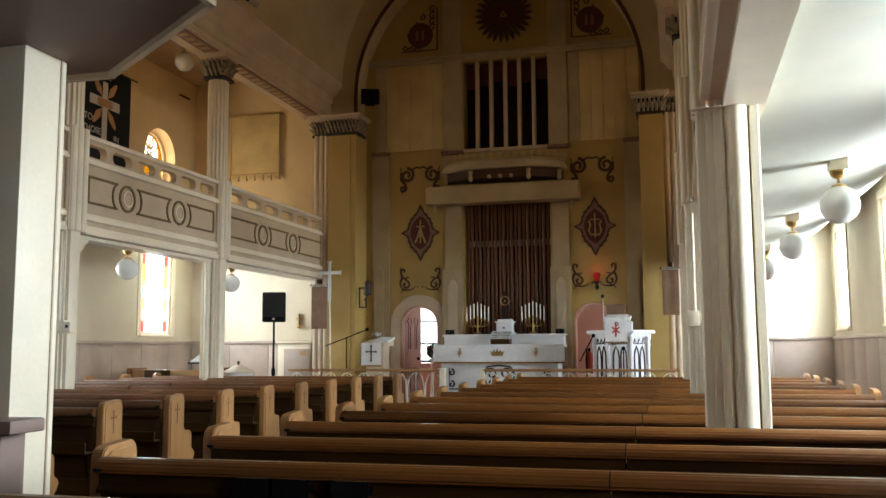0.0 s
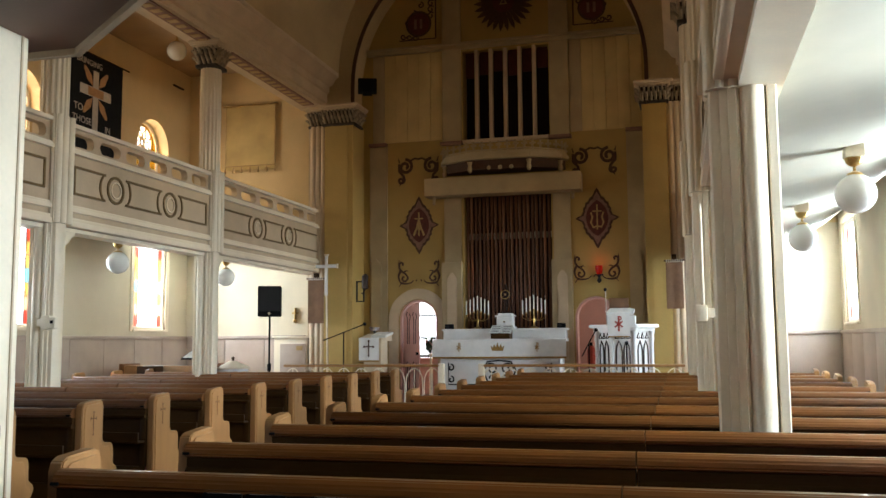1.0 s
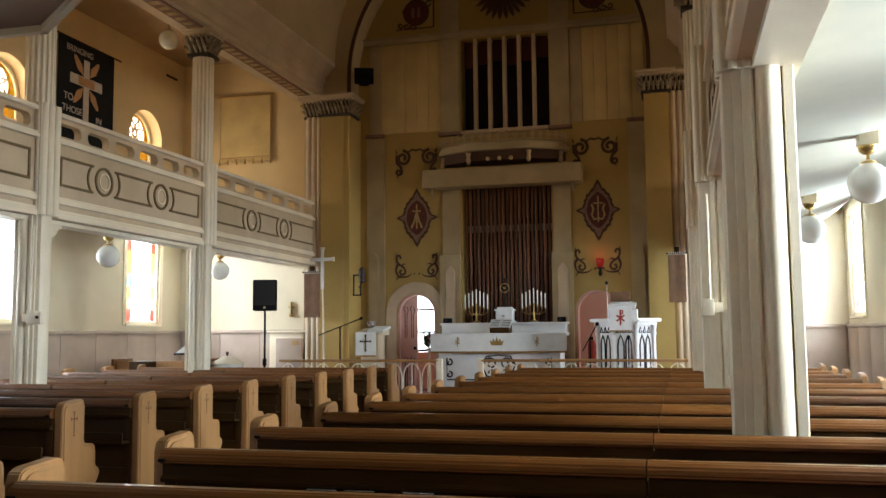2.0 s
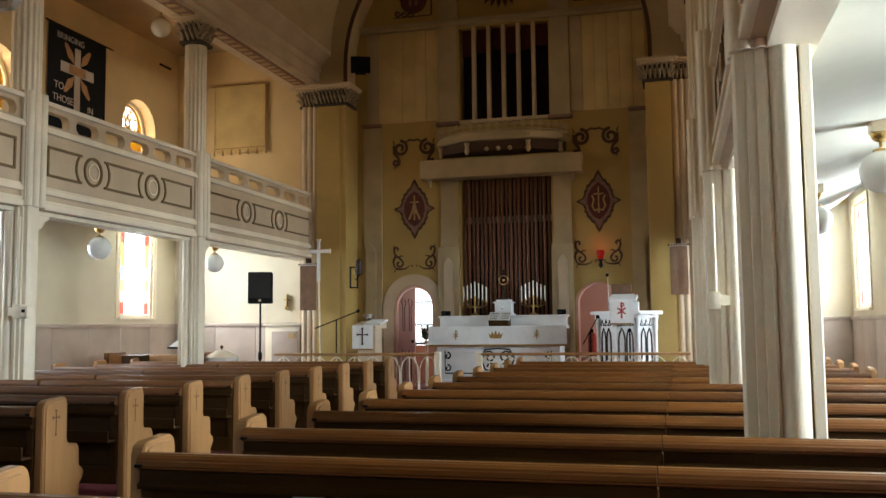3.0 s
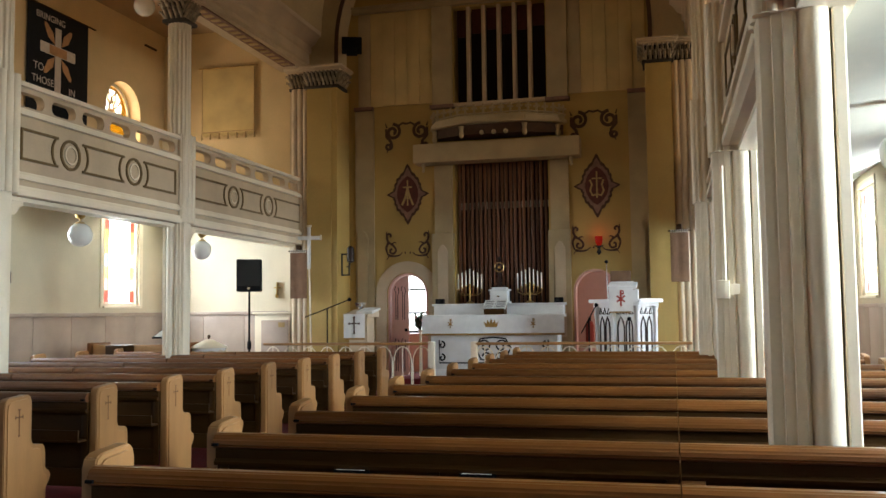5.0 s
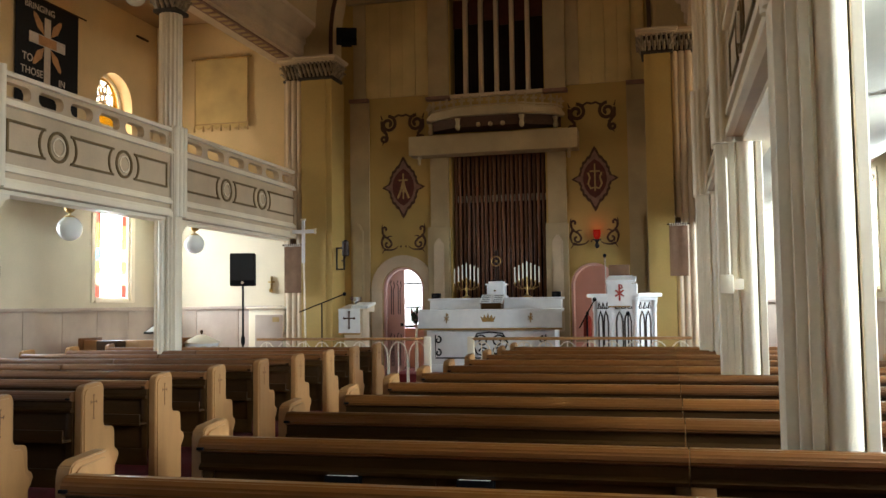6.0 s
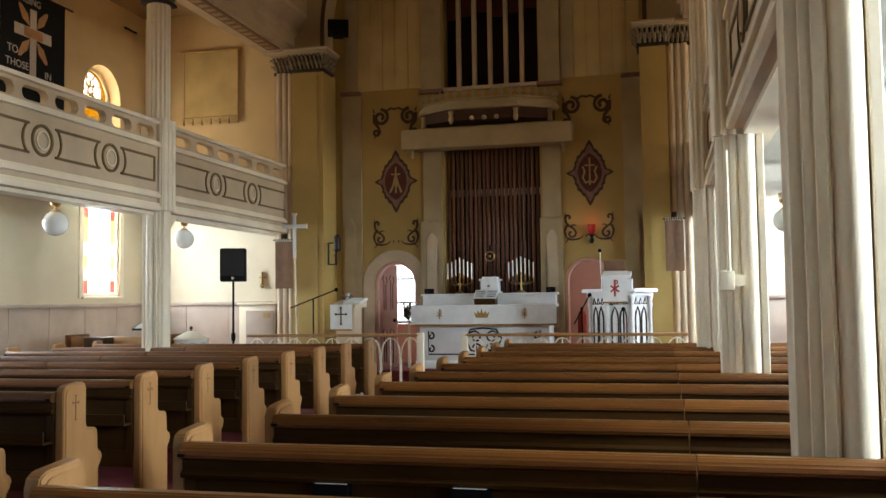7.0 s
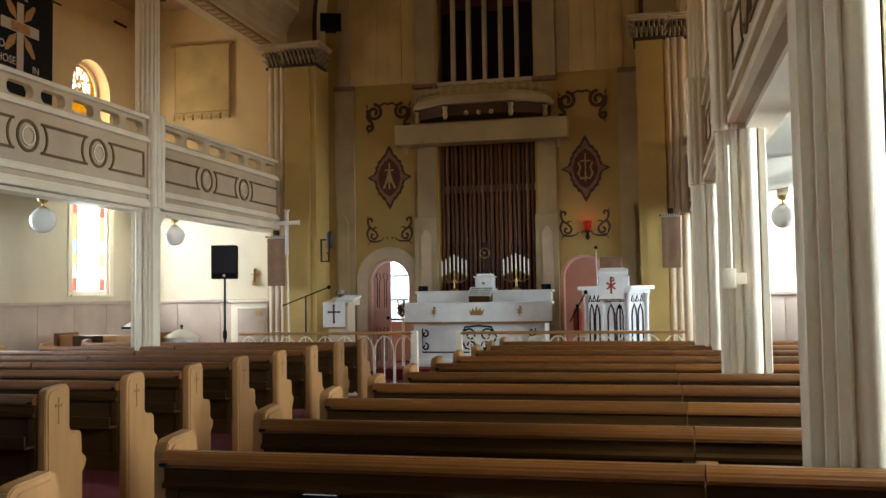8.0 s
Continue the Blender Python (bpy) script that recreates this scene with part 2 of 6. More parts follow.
side_wall("wall_west", WL - 0.35, WL, WIN_Y)
side_wall("wall_east", WR, WR + 0.35, WIN_E)
setting("wall_south", boxes((WL, WR, YB - 0.3, YB, 0, 10)), CREAM, "plain cream rear wall", "wall")
# end walls of the two aisles, below and above the galleries
setting("wall_aisle_west", boxes((WL, XL + 0.3, 14.75, 15.1, 3.2, 8.0)), CREAM, "tan-cream plaster end wall of the gallery", "wall")
setting("wall_aisle_west_lower", boxes((WL, XL + 0.3, 14.75, 15.1, 0, 3.2)), PALE, "pale plaster end wall of the aisle", "wall")
setting("wall_aisle_east", boxes((XR, WR, 14.75, 15.1, 3.2, 8.0)), CREAM, "tan-cream plaster end wall of the gallery", "wall")
setting("wall_aisle_east_lower", boxes((XR, WR, 14.75, 15.1, 0, 3.2)), PALE, "pale plaster end wall of the aisle", "wall")

# wainscot of wide boards round the aisles
def wainscot(name, spans, along):
    root = thing(name, "pinkish painted wainscot of wide boards", "wainscot")
    root["kind"] = "structure"
    for fixed0, fixed1, a, b in spans:
        n = max(1, round((b - a) / 0.86))
        w = (b - a) / n
        for i in range(n):
            lo, hi = a + i * w + 0.004, a + (i + 1) * w - 0.004
            bm = bmesh.new()
            if along == "y":
                box(bm, fixed0, fixed1, lo, hi, 0.12, 1.42, 0.004)
            else:
                box(bm, lo, hi, fixed0, fixed1, 0.12, 1.42, 0.004)
            part("board", bm, PANELP, root)
        bm = bmesh.new()
        s = 1 if fixed1 > fixed0 else -1
        if along == "y":
            box(bm, fixed0, fixed1 + 0.035 * s, a, b, 1.42, 1.475, 0.01)
            box(bm, fixed0, fixed1 + 0.02 * s, a, b, 0.0, 0.12, 0.006)
        else:
            box(bm, a, b, fixed0, fixed1 + 0.035 * s, 1.42, 1.475, 0.01)
            box(bm, a, b, fixed0, fixed1 + 0.02 * s, 0.0, 0.12, 0.006)
        part("cap_moulding", bm, PANELP, root)
    return root


wainscot("wainscot_west", [(WL, WL + 0.03, YB, 14.75)], "y")
wainscot("wainscot_east", [(WR, WR - 0.03, YB, 14.75)], "y")
wainscot("wainscot_end_west", [(14.75, 14.72, WL + 0.04, XL - 0.25)], "x")
wainscot("wainscot_end_east", [(14.75, 14.72, XR + 0.25, WR - 0.04)], "x")


def window_unit(x_face, wy, side, number):
    """Leaded window: a border of coloured panes round clear ones, in a painted frame."""
    root = thing("window_%d" % number, "tall window with a border of stained glass panes", "window")
    root["kind"] = "structure"
    x = x_face + side * 0.05
    fb = boxes((x - 0.03, x + 0.03, wy - 0.5, wy - 0.44, 1.58, 3.12), (x - 0.03, x + 0.03, wy + 0.44, wy + 0.5, 1.58, 3.12),
               (x - 0.03, x + 0.03, wy - 0.44, wy + 0.44, 1.58, 1.64), (x - 0.03, x + 0.03, wy - 0.44, wy + 0.44, 3.06, 3.12), bevel=0.008)
    part("window_frame", fb, WHITE, root)
    part("window_sill", boxes((x_face - side * 0.05, x_face + side * 0.045, wy - 0.54, wy + 0.54, 1.55, 1.59), bevel=0.01), WHITE, root)
    # painted architrave round the opening
    part("architrave", boxes((x_face - side * 0.018, x_face, wy - 0.6, wy - 0.5, 1.56, 3.22), (x_face - side * 0.018, x_face, wy + 0.5, wy + 0.6, 1.56, 3.22),
                             (x_face - side * 0.018, x_face, wy - 0.5, wy + 0.5, 3.12, 3.22)), WHITE, root)
    rows_n = 7
    cols = [G_RED, G_PEACH, G_AMBER, G_BLUE, G_AMBER, G_AMBER, G_RED]
    h = (3.06 - 1.64) / rows_n
    for i in range(rows_n):
        z0 = 1.64 + i * h
        for s2 in (-1, 1):
            y0, y1 = sorted((wy + s2 * 0.44, wy + s2 * 0.31))
            p = part("pane", boxes((x - 0.006, x + 0.006, y0, y1, z0 + 0.006, z0 + h - 0.006)), cols[i], root)
            p.visible_shadow = False
    for i in range(3):
        z0, z1 = 1.64 + i * (1.42 / 3), 1.64 + (i + 1) * (1.42 / 3)
        p = part("pane", boxes((x - 0.006, x + 0.006, wy - 0.30, wy + 0.30, z0 + 0.005, z1 - 0.005)), G_CLEAR, root)
        p.visible_shadow = False
    lead = bmesh.new()
    for s2 in (-1, 1):
        box(lead, x - 0.01, x + 0.01, wy + s2 * 0.305 - 0.006, wy + s2 * 0.305 + 0.006, 1.64, 3.06)
    for i in range(1, rows_n):
        for s2 in (-1, 1):
            y0, y1 = sorted((wy + s2 * 0.44, wy + s2 * 0.31))
            box(lead, x - 0.01, x + 0.01, y0, y1, 1.64 + i * h - 0.005, 1.64 + i * h + 0.005)
    part("lead_bars", lead, BLACKP, root)


num = 1
for wy, we in zip(WIN_Y, WIN_E):
    window_unit(WL, wy, -1, num)
    window_unit(WR, we, 1, num + 1)
    num += 2


def gallery_window(x_face, wy, side, number):
    """Round-headed gallery window with a rose in its head."""
    root = thing("window_%d" % number, "round-headed gallery window with amber rose tracery", "window")
    root["kind"] = "structure"
    x = x_face + side * 0.25
    c = 4.9
    ring = bmesh.new()
    o, i_ = arc(wy, c, 0.5, 0, 180, 18), arc(wy, c, 0.44, 0, 180, 18)
    for k in range(18):
        prism(ring, [o[k], o[k + 1], i_[k + 1], i_[k]], "x", x - 0.03, x + 0.03)
    box(ring, x - 0.03, x + 0.03, wy - 0.5, wy - 0.44, 3.75, c)
    box(ring, x - 0.03, x + 0.03, wy + 0.44, wy + 0.5, 3.75, c)
    box(ring, x - 0.03, x + 0.03, wy - 0.44, wy + 0.44, 3.75, 3.82)
    box(ring, x - 0.025, x + 0.025, wy - 0.44, wy + 0.44, 4.52, 4.56)
    part("window_frame", ring, WHITE, root)
    p = part("pane", boxes((x - 0.005, x + 0.005, wy - 0.44, wy + 0.44, 3.82, 4.52)), G_DEEP, root)
    p.visible_shadow = False
    zr, rr = 5.0, 0.3    # middle and radius of the rose

    def rim(a):
        """Where a ray from the rose's middle meets the edge of the opening."""
        dy, dz = math.cos(a), math.sin(a)
        h = zr - c
        d = -h * dz + math.sqrt(h * h * dz * dz - h * h + 0.44 ** 2)
        if zr + d * dz < c:
            d = min(0.44 / max(abs(dy), 1e-6), (zr - 4.56) / max(-dz, 1e-6))
        return (wy + d * dy, zr + d * dz)

    bm = bmesh.new()
    disc = arc(wy, zr, rr, 0, 360, 32)
    edge = [rim(radians(360 * k / 32)) for k in range(33)]
    for k in range(32):
        prism(bm, [edge[k], edge[k + 1], disc[k + 1], disc[k]], "x", x - 0.004, x + 0.004)
    p = part("spandrel_glass", bm, G_DEEP, root)
    p.visible_shadow = False
    bm = bmesh.new()
    prism(bm, disc[:-1], "x", x - 0.005, x + 0.005)
    p = part("pane", bm, G_CLEAR, root)
    p.visible_shadow = False
    rose = bmesh.new()
    for k in range(8):
        a = radians(45 * k + 22)
        u = Vector((0, math.cos(a), math.sin(a)))
        w = Vector((0, -math.sin(a), math.cos(a)))
        cc = Vector((x - side * 0.012, wy, zr))
        for s2 in (-1, 1):
            tube(rose, [cc + u * 0.05, cc + u * 0.15 + w * 0.045 * s2, cc + u * 0.28], 0.014, 6)
    for k in range(20):
        a, b = radians(18 * k), radians(18 * k + 18)
        for r in (0.05, rr):
            tube(rose, [(x - side * 0.012, wy + r * math.cos(a), zr + r * math.sin(a)), (x - side * 0.012, wy + r * math.cos(b), zr + r * math.sin(b))], 0.012, 6)
    part("rose_tracery", rose, GILT, root)


for wy, we in zip(WIN_Y[1:], WIN_E[1:]):
    gallery_window(WL, wy, -1, num)
    gallery_window(WR, we, 1, num + 1)
    num += 2

# ---- piers and columns ----


def pier_outline(side):
    """Plan of a clustered pier: stepped splay towards the nave, one stout round and a nib towards the aisle."""
    half = [(-0.178, -0.07), (-0.170, -0.085), (-0.123, -0.094), (-0.121, -0.113), (-0.078, -0.119), (-0.076, -0.138), (-0.036, -0.143), (-0.031, -0.128), (-0.016, -0.118)]
    half += arc(0.052, -0.112, 0.067, 186, 354, 18)
    half += [(0.122, -0.113), (0.124, -0.140), (0.131, -0.146), (0.172, -0.146), (0.178, -0.139)]
    pts = half + [(u, -v) for u, v in half[::-1]]
    k = 0.78 if side > 0 else 0.92
    return [(-side * u * k, v * 0.95) for u, v in pts]


def pier(x, y, side, label):
    root = thing("gallery_column", label, "column", "columns carrying the galleries", (x, y, 0))
    bm = bmesh.new()
    prism(bm, pier_outline(side), "z", 0.25, 2.62)
    part("lower_shaft", bm, WHITE, root)
    part("base", boxes((-0.24, 0.24, -0.24, 0.24, 0, 0.2), (-0.22, 0.22, -0.22, 0.22, 0.2, 0.25), bevel=0.015), WHITE, root)
    # flat pilaster strip that carries the shaft past the gallery front
    bm = boxes((-0.15, 0.15, -0.15, 0.15, 2.62, 3.78))
    for dy in (-0.1, 0.0, 0.1):
        bm2 = arc(dy, 0, 0.044, 0, 360, 12)[:-1]
        prism(bm, [(side * 0.14 + (q[1]), q[0]) for q in bm2], "z", 2.62, 3.78)
    for u, v, r in ((0.11, 0.138, 0.024), (0.045, 0.142, 0.026)):
        for q in (-v, v):
            prism(bm, arc(side * u, q, r, 0, 360, 12)[:-1], "z", 2.62, 3.78)
    part("middle_shaft", bm, WHITE, root)
    bm = bmesh.new()
    flutes = []
    for k in range(16):
        for f, rr in ((0.0, 0.148), (0.25, 0.148), (0.5, 0.132), (0.75, 0.132)):
            a = 2 * math.pi * (k + f) / 16
            flutes.append((rr * math.cos(a), rr * math.sin(a)))
    prism(bm, flutes, "z", 3.78, 5.3)
    part("upper_shaft", bm, WHITE, root)
    capital(root, 0, 0, 5.3, 0.145, 0.145)
    # bracket under the gallery beam
    bm = bmesh.new()
    prism(bm, [(0, 2.56), (0, 2.42), (0.03, 2.42), (0.07, 2.45), (0.1, 2.5), (0.16, 2.53), (0.16, 2.56)], "x", -0.06, 0.06)
    br = part("bracket", bm, WHITE, root)
    br.location = (0, 0.17, 0)
    return root


def capital(root, cx, cy, z, rx, ry):
    """Leafy capital under a square abacus; rx, ry: half widths of what it crowns."""
    bm = boxes((cx - rx - 0.02, cx + rx + 0.02, cy - ry - 0.02, cy + ry + 0.02, z - 0.03, z + 0.02), bevel=0.008)
    box(bm, cx - rx + 0.02, cx + rx - 0.02, cy - ry + 0.02, cy + ry - 0.02, z + 0.02, z + 0.26)
    # bell painted nearly black as the shade in the gaps between leaves
    part("capital_bell", bm, CAPD, root)
    bm = bmesh.new()
    def leaf(px, py, ox, oy, z0, h):
        tube(bm, [(px, py, z0), (px + ox * 0.03, py + oy * 0.03, z0 + h * 0.45), (px + ox * 0.075, py + oy * 0.075, z0 + h * 0.9), (px + ox * 0.11, py + oy * 0.11, z0 + h), (px + ox * 0.11, py + oy * 0.11, z0 + h * 0.8)],
             [0.02, 0.026, 0.022, 0.019, 0.01], 6)
    for ox, oy, length, half in ((1, 0, ry, rx), (-1, 0, ry, rx), (0, 1, rx, ry), (0, -1, rx, ry)):
        n = max(3, round(2 * length / 0.07))
        for tier, z0, h in ((0, z + 0.02, 0.12), (1, z + 0.10, 0.14)):
            for i in range(n + tier):
                s = -length + (i + 0.5 - 0.5 * tier) * 2 * length / n
                px, py = (cx + ox * (half - 0.02), cy + s) if ox else (cx + s, cy + oy * (half - 0.02))
                leaf(px, py, ox, oy, z0, h)
    part("leaves", bm, CAPM, root, "worn greyish carved leaves")
    slab = boxes((cx - rx - 0.055, cx + rx + 0.055, cy - ry - 0.055, cy + ry + 0.055, z + 0.26, z + 0.295), (cx - rx - 0.085, cx + rx + 0.085, cy - ry - 0.085, cy + ry + 0.085, z + 0.295, z + 0.315), bevel=0.01)
    box(slab, cx - rx - 0.1, cx + rx + 0.1, cy - ry - 0.1, cy + ry + 0.1, z + 0.315, z + 0.36, 0.016)
    part("abacus", slab, GREYW, root)


for cy in COLS:
    pier(XL, cy, 1, "white painted clustered column with a leafy capital")
    pier(XR - 0.015 * (cy - 4.05), cy, -1, "white painted clustered column with a leafy capital")

# ---- galleries ----


def slot_band(bm, x0, x1, a, b, z0, z1, n):
    """A board with n long holes with round ends."""
    zc, r = (z0 + z1) / 2, (z1 - z0) * 0.31
    w = (b - a) / n
    L = w * 0.39
    box(bm, x0, x1, a, b, z1 - (z1 - z0) * 0.19, z1)
    box(bm, x0, x1, a, b, z0, z0 + (z1 - z0) * 0.19)
    for i in range(n + 1):
        yl = a + (i - 1) * w + w / 2 + L - r if i else a - r * 0
        yr = a + i * w + w / 2 - L + r if i < n else b
        left = [(yl, zc - r)] + [(yl + r * math.cos(radians(q)), zc + r * math.sin(radians(q))) for q in range(-75, 90, 15)] + [(yl, zc + r)] if i else [(a, zc - r), (a, zc + r)]
        right = [(yr, zc + r)] + [(yr - r * math.cos(radians(q)), zc + r * math.sin(radians(q))) for q in range(75, -90, -15)] + [(yr, zc - r)] if i < n else [(b, zc + r), (b, zc - r)]
        prism(bm, left + right, "x", x0, x1)


def ring_x(bm, x0, x1, cy, cz, r0, r1, n=28):
    o, q = arc(cy, cz, r1, 0, 360, n), arc(cy, cz, r0, 0, 360, n)
    for k in range(n):
        prism(bm, [o[k], o[k + 1], q[k + 1], q[k]], "x", x0, x1)


def panel_outline(bm, x0, x1, a, b, z0, z1, w, ca, cb, r):
    """Rectangular band outline whose ends beside a circle are hollowed."""
    box(bm, x0, x1, a, b, z1 - w, z1)
    box(bm, x0, x1, a, b, z0, z0 + w)
    zc = (z0 + z1) / 2
    for y, c in ((a, ca), (b, cb)):
        s = 1 if y == a else -1
        if c is None:
            box(bm, x0, x1, *sorted((y, y + s * w)), z0 + w, z1 - w)
            continue
        pts_o, pts_i = [], []
        for k in range(9):
            z = z0 + (z1 - z0) * k / 8
            d = math.sqrt(max(0, r * r - (z - zc) ** 2)) - math.sqrt(max(0, r * r - ((z1 - z0) / 2) ** 2))
            pts_o.append((y + s * d, z))
            pts_i.append((y + s * (d + w), z))
        for k in range(8):
            prism(bm, [pts_o[k], pts_o[k + 1], pts_i[k + 1], pts_i[k]], "x", x0, x1)


def gallery(name, xf, side, dz, label):
    """xf: line of the front; side: +1 when it faces +x."""
    root = thing(name, label, "gallery")
    root["kind"] = "structure"
    s = side
    bays = [(-5.0, 0.6), (0.26, COLS[0])] + list(zip(COLS, COLS[1:])) + [(COLS[-1], YF)]
    fx = xf + s * 0.09
    for a, b in bays:
        a2, b2 = a + 0.15, b - 0.15 if b < YF else b + 0.2
        bm = boxes((xf - s * 0.06, fx, a2, b2, 2.6, 3.46))
        part("front_board", bm, GREYW, root)
        bm = bmesh.new()
        for z0, z1, d in ((2.6, 2.66, 0.05), (2.66, 2.7, 0.03), (2.76, 2.81, 0.045), (2.81, 2.84, 0.025), (3.40, 3.44, 0.05), (3.44, 3.47, 0.03)):
            box(bm, fx - s * 0.01, fx + s * d, a2, b2, z0, z1, 0.008)
        part("moulding", bm, WHITE, root)
        bm = bmesh.new()
        slot_band(bm, xf - s * 0.02, fx - s * 0.02, a2, b2, 3.46, 3.69, 6)
        part("slotted_band", bm, GREYW, root)
        part("hand_rail", boxes((xf - s * 0.08, fx + s * 0.03, a2, b2, 3.69, 3.74), bevel=0.012), WHITE, root)
        mid = (a2 + b2) / 2
        c1, c2 = mid - 0.67, mid + 0.5
        for c in (c1, c2):
            bm = bmesh.new()
            ring_x(bm, fx - s * 0.01, fx + s * 0.014, c, 3.12, 0.135, 0.165)
            part("circle_moulding", bm, GOLDL, root, "round panel outlined in olive gold")
            bm = bmesh.new()
            ring_x(bm, fx - s * 0.01, fx + s * 0.02, c, 3.12, 0.085, 0.1)
            part("inner_ring", bm, WHITE, root)
        for a3, b3, ca, cb in ((a2 + 0.08, c1 - 0.2, None, 1), (c1 + 0.2, c2 - 0.2, 1, 1), (c2 + 0.2, b2 - 0.08, 1, None)):
            if b3 - a3 > 0.2:
                bm = bmesh.new()
                panel_outline(bm, fx - s * 0.01, fx + s * 0.014, a3, b3, 2.96, 3.28, 0.026, ca, cb, 0.2)
                part("panel_moulding", bm, GOLDL, root, "panel outlined in olive gold")
    # beam and sloping underside, upper floor
    wall = WL if side > 0 else WR
    bm = bmesh.new()
    prism(bm, [(xf - s * 0.06, 2.6), (xf + s * 0.02, 2.6), (xf + s * 0.02, 2.56), (xf - s * 0.2, 2.56), (xf - s * 0.2, 2.7), (xf - s * 0.06, 2.7)], "y", -5.0, 14.75)
    part("beam", bm, WHITE, root)
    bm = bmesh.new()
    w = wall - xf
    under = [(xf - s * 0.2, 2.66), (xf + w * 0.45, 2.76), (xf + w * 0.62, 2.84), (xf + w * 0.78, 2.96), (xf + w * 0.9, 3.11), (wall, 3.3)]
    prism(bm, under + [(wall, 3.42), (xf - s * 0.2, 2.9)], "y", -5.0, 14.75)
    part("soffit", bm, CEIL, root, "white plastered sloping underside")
    root.location.z = dz
    return root


gallery("gallery_west", XL, 1, 0.01, "grey-white gallery front with gold-lined panels and slotted rail")
gallery("gallery_east", XR, -1, 0.06, "grey-white gallery front with gold-lined panels and slotted rail")

# entablatures above the upper columns


def entablature(name, xf, side):
    root = thing(name, "moulded plaster entablature along the nave", "entablature")
    root["kind"] = "structure"
    s = side
    prof = [(-0.3, 5.66), (0.2, 5.66), (0.2, 5.74), (0.24, 5.76), (0.24, 5.92), (0.28, 5.95), (0.28, 6.05), (0.34, 6.08), (0.42, 6.2), (0.46, 6.22), (0.46, 6.3), (-0.3, 6.3)]
    bm = bmesh.new()
    prism(bm, [(xf + s * p[0], p[1]) for p in prof], "y", -5.0, 14.6)
    part("cornice", bm, GREYW, root)
    bm = boxes((xf - s * 0.1, xf + s * 0.12, -5.0, 14.2, 5.64, 5.662))
    part("soffit_strip", bm, MAUVE, root, "dull red stencilled strip")
    bm = bmesh.new()
    y = 5.0
    while y < 14.0:
        box(bm, xf - s * 0.06, xf + s * 0.08, y, y + 0.1, 5.632, 5.642)
        y += 0.2
    part("stencil", bm, GILT, root)
    bm = boxes((WL if s > 0 else WR, xf - s * 0.28, -5.0, 14.75, 6.55, 6.7))
    part("upper_ceiling", bm, OCEIL, root, "orange-brown gallery ceiling")
    bm = boxes((xf - s * 0.3, xf + s * 0.0, -5.0, 14.6, 6.3, 7.2))
    part("upper_wall", bm, TAN, root)
    return root


entablature("entablature_west", XL, 1)
entablature("entablature_east", XR, -1)

# vault
bm = bmesh.new()
R = (XR - XL) / 2 - 0.42
inner, outer = arc(AX, 6.3, R, 180, 0, 40), arc(AX, 6.3, R + 0.4, 180, 0, 40)
for k in range(40):
    prism(bm, [inner[k], inner[k + 1], outer[k + 1], outer[k]], "y", YB, 14.6)
for f in bm.faces:
    f.smooth = False
setting("ceiling", bm, TAN, "tan plastered barrel vault", "ceiling")

# ---- chancel arch and wall ----
AXC = -2.86            # axis of the chancel
ZF = 0.25              # chancel floor


def chancel_pier(x0, x1, side, name):
    root = thing(name, "ochre pier of the chancel arch with a fluted shaft and leafy capital", "pier")
    root["kind"] = "structure"
    part("pier_body", boxes((x0, x1, YF, 15.1, 0, 5.3)), YELLOW, root)
    xs = x0 if side > 0 else x1
    bm = bmesh.new()
    for k in range(3):
        cx = xs - side * (0.06 + 0.1 * k)
        prism(bm, arc(cx, YF + 0.1, 0.062, 0, 360, 14)[:-1], "z", 0.2, 5.3)
    box(bm, *sorted((xs, xs - side * 0.36)), YF + 0.1, YF + 0.5, 0, 5.3)
    # darker than the other white shafts: their shade is put into the colour
    part("fluted_shaft", bm, GREYW, root)
    part("plinth", boxes((x0 - 0.03, x1 + 0.03, YF - 0.04, YF + 0.3, 0, 0.4), bevel=0.015), WHITE, root)
    part("edge_bead", boxes((x0 + (0.0 if side > 0 else 0.1), x1 - (0.1 if side > 0 else 0.0), YF - 0.012, YF, 0.4, 5.3)), YELLOW, root)
    capital(root, (x0 + x1) / 2, YF + 0.2, 5.3, (x1 - x0) / 2 + 0.02, 0.22)
    capital(root, xs - side * 0.17, YF + 0.2, 5.3, 0.17, 0.12)
    return root


chancel_pier(-6.03, -5.49, 1, "pier_west")
chancel_pier(-0.36, 0.04, -1, "pier_east")

# arch wall above the piers
bm = bmesh.new()
R2, ZS, AXA = 2.62, 6.02, -2.91
inner = arc(AXA, ZS, R2, 180, 0, 36)
outer = arc(AXA, 6.0, 3.4, 180, 0, 36)
for k in range(36):
    prism(bm, [inner[k], inner[k + 1], outer[k + 1], outer[k]], "y", 14.55, 15.3)
box(bm, AXA - 3.4, AXA - R2, 14.55, 15.3, 5.66, ZS)
box(bm, AXA + R2, AXA + 3.4, 14.55, 15.3, 5.66, ZS)
setting("wall_arch", bm, TAN, "tan plaster wall over the chancel arch", "wall")
bm = bmesh.new()
ia, ib = arc(AXA, ZS, R2 - 0.012, 180, 0, 36), arc(AXA, ZS, R2 + 0.055, 180, 0, 36)
for k in range(36):
    prism(bm, [ia[k], ia[k + 1], ib[k + 1], ib[k]], "y", 14.535, 14.56)
box(bm, AXA - R2 - 0.055, AXA - R2 + 0.012, 14.535, 14.56, 5.7, ZS)
box(bm, AXA + R2 - 0.012, AXA + R2 + 0.055, 14.535, 14.56, 5.7, ZS)
setting("trim_arch", bm, PATTERN, "dark brown line following the chancel arch", "trim")

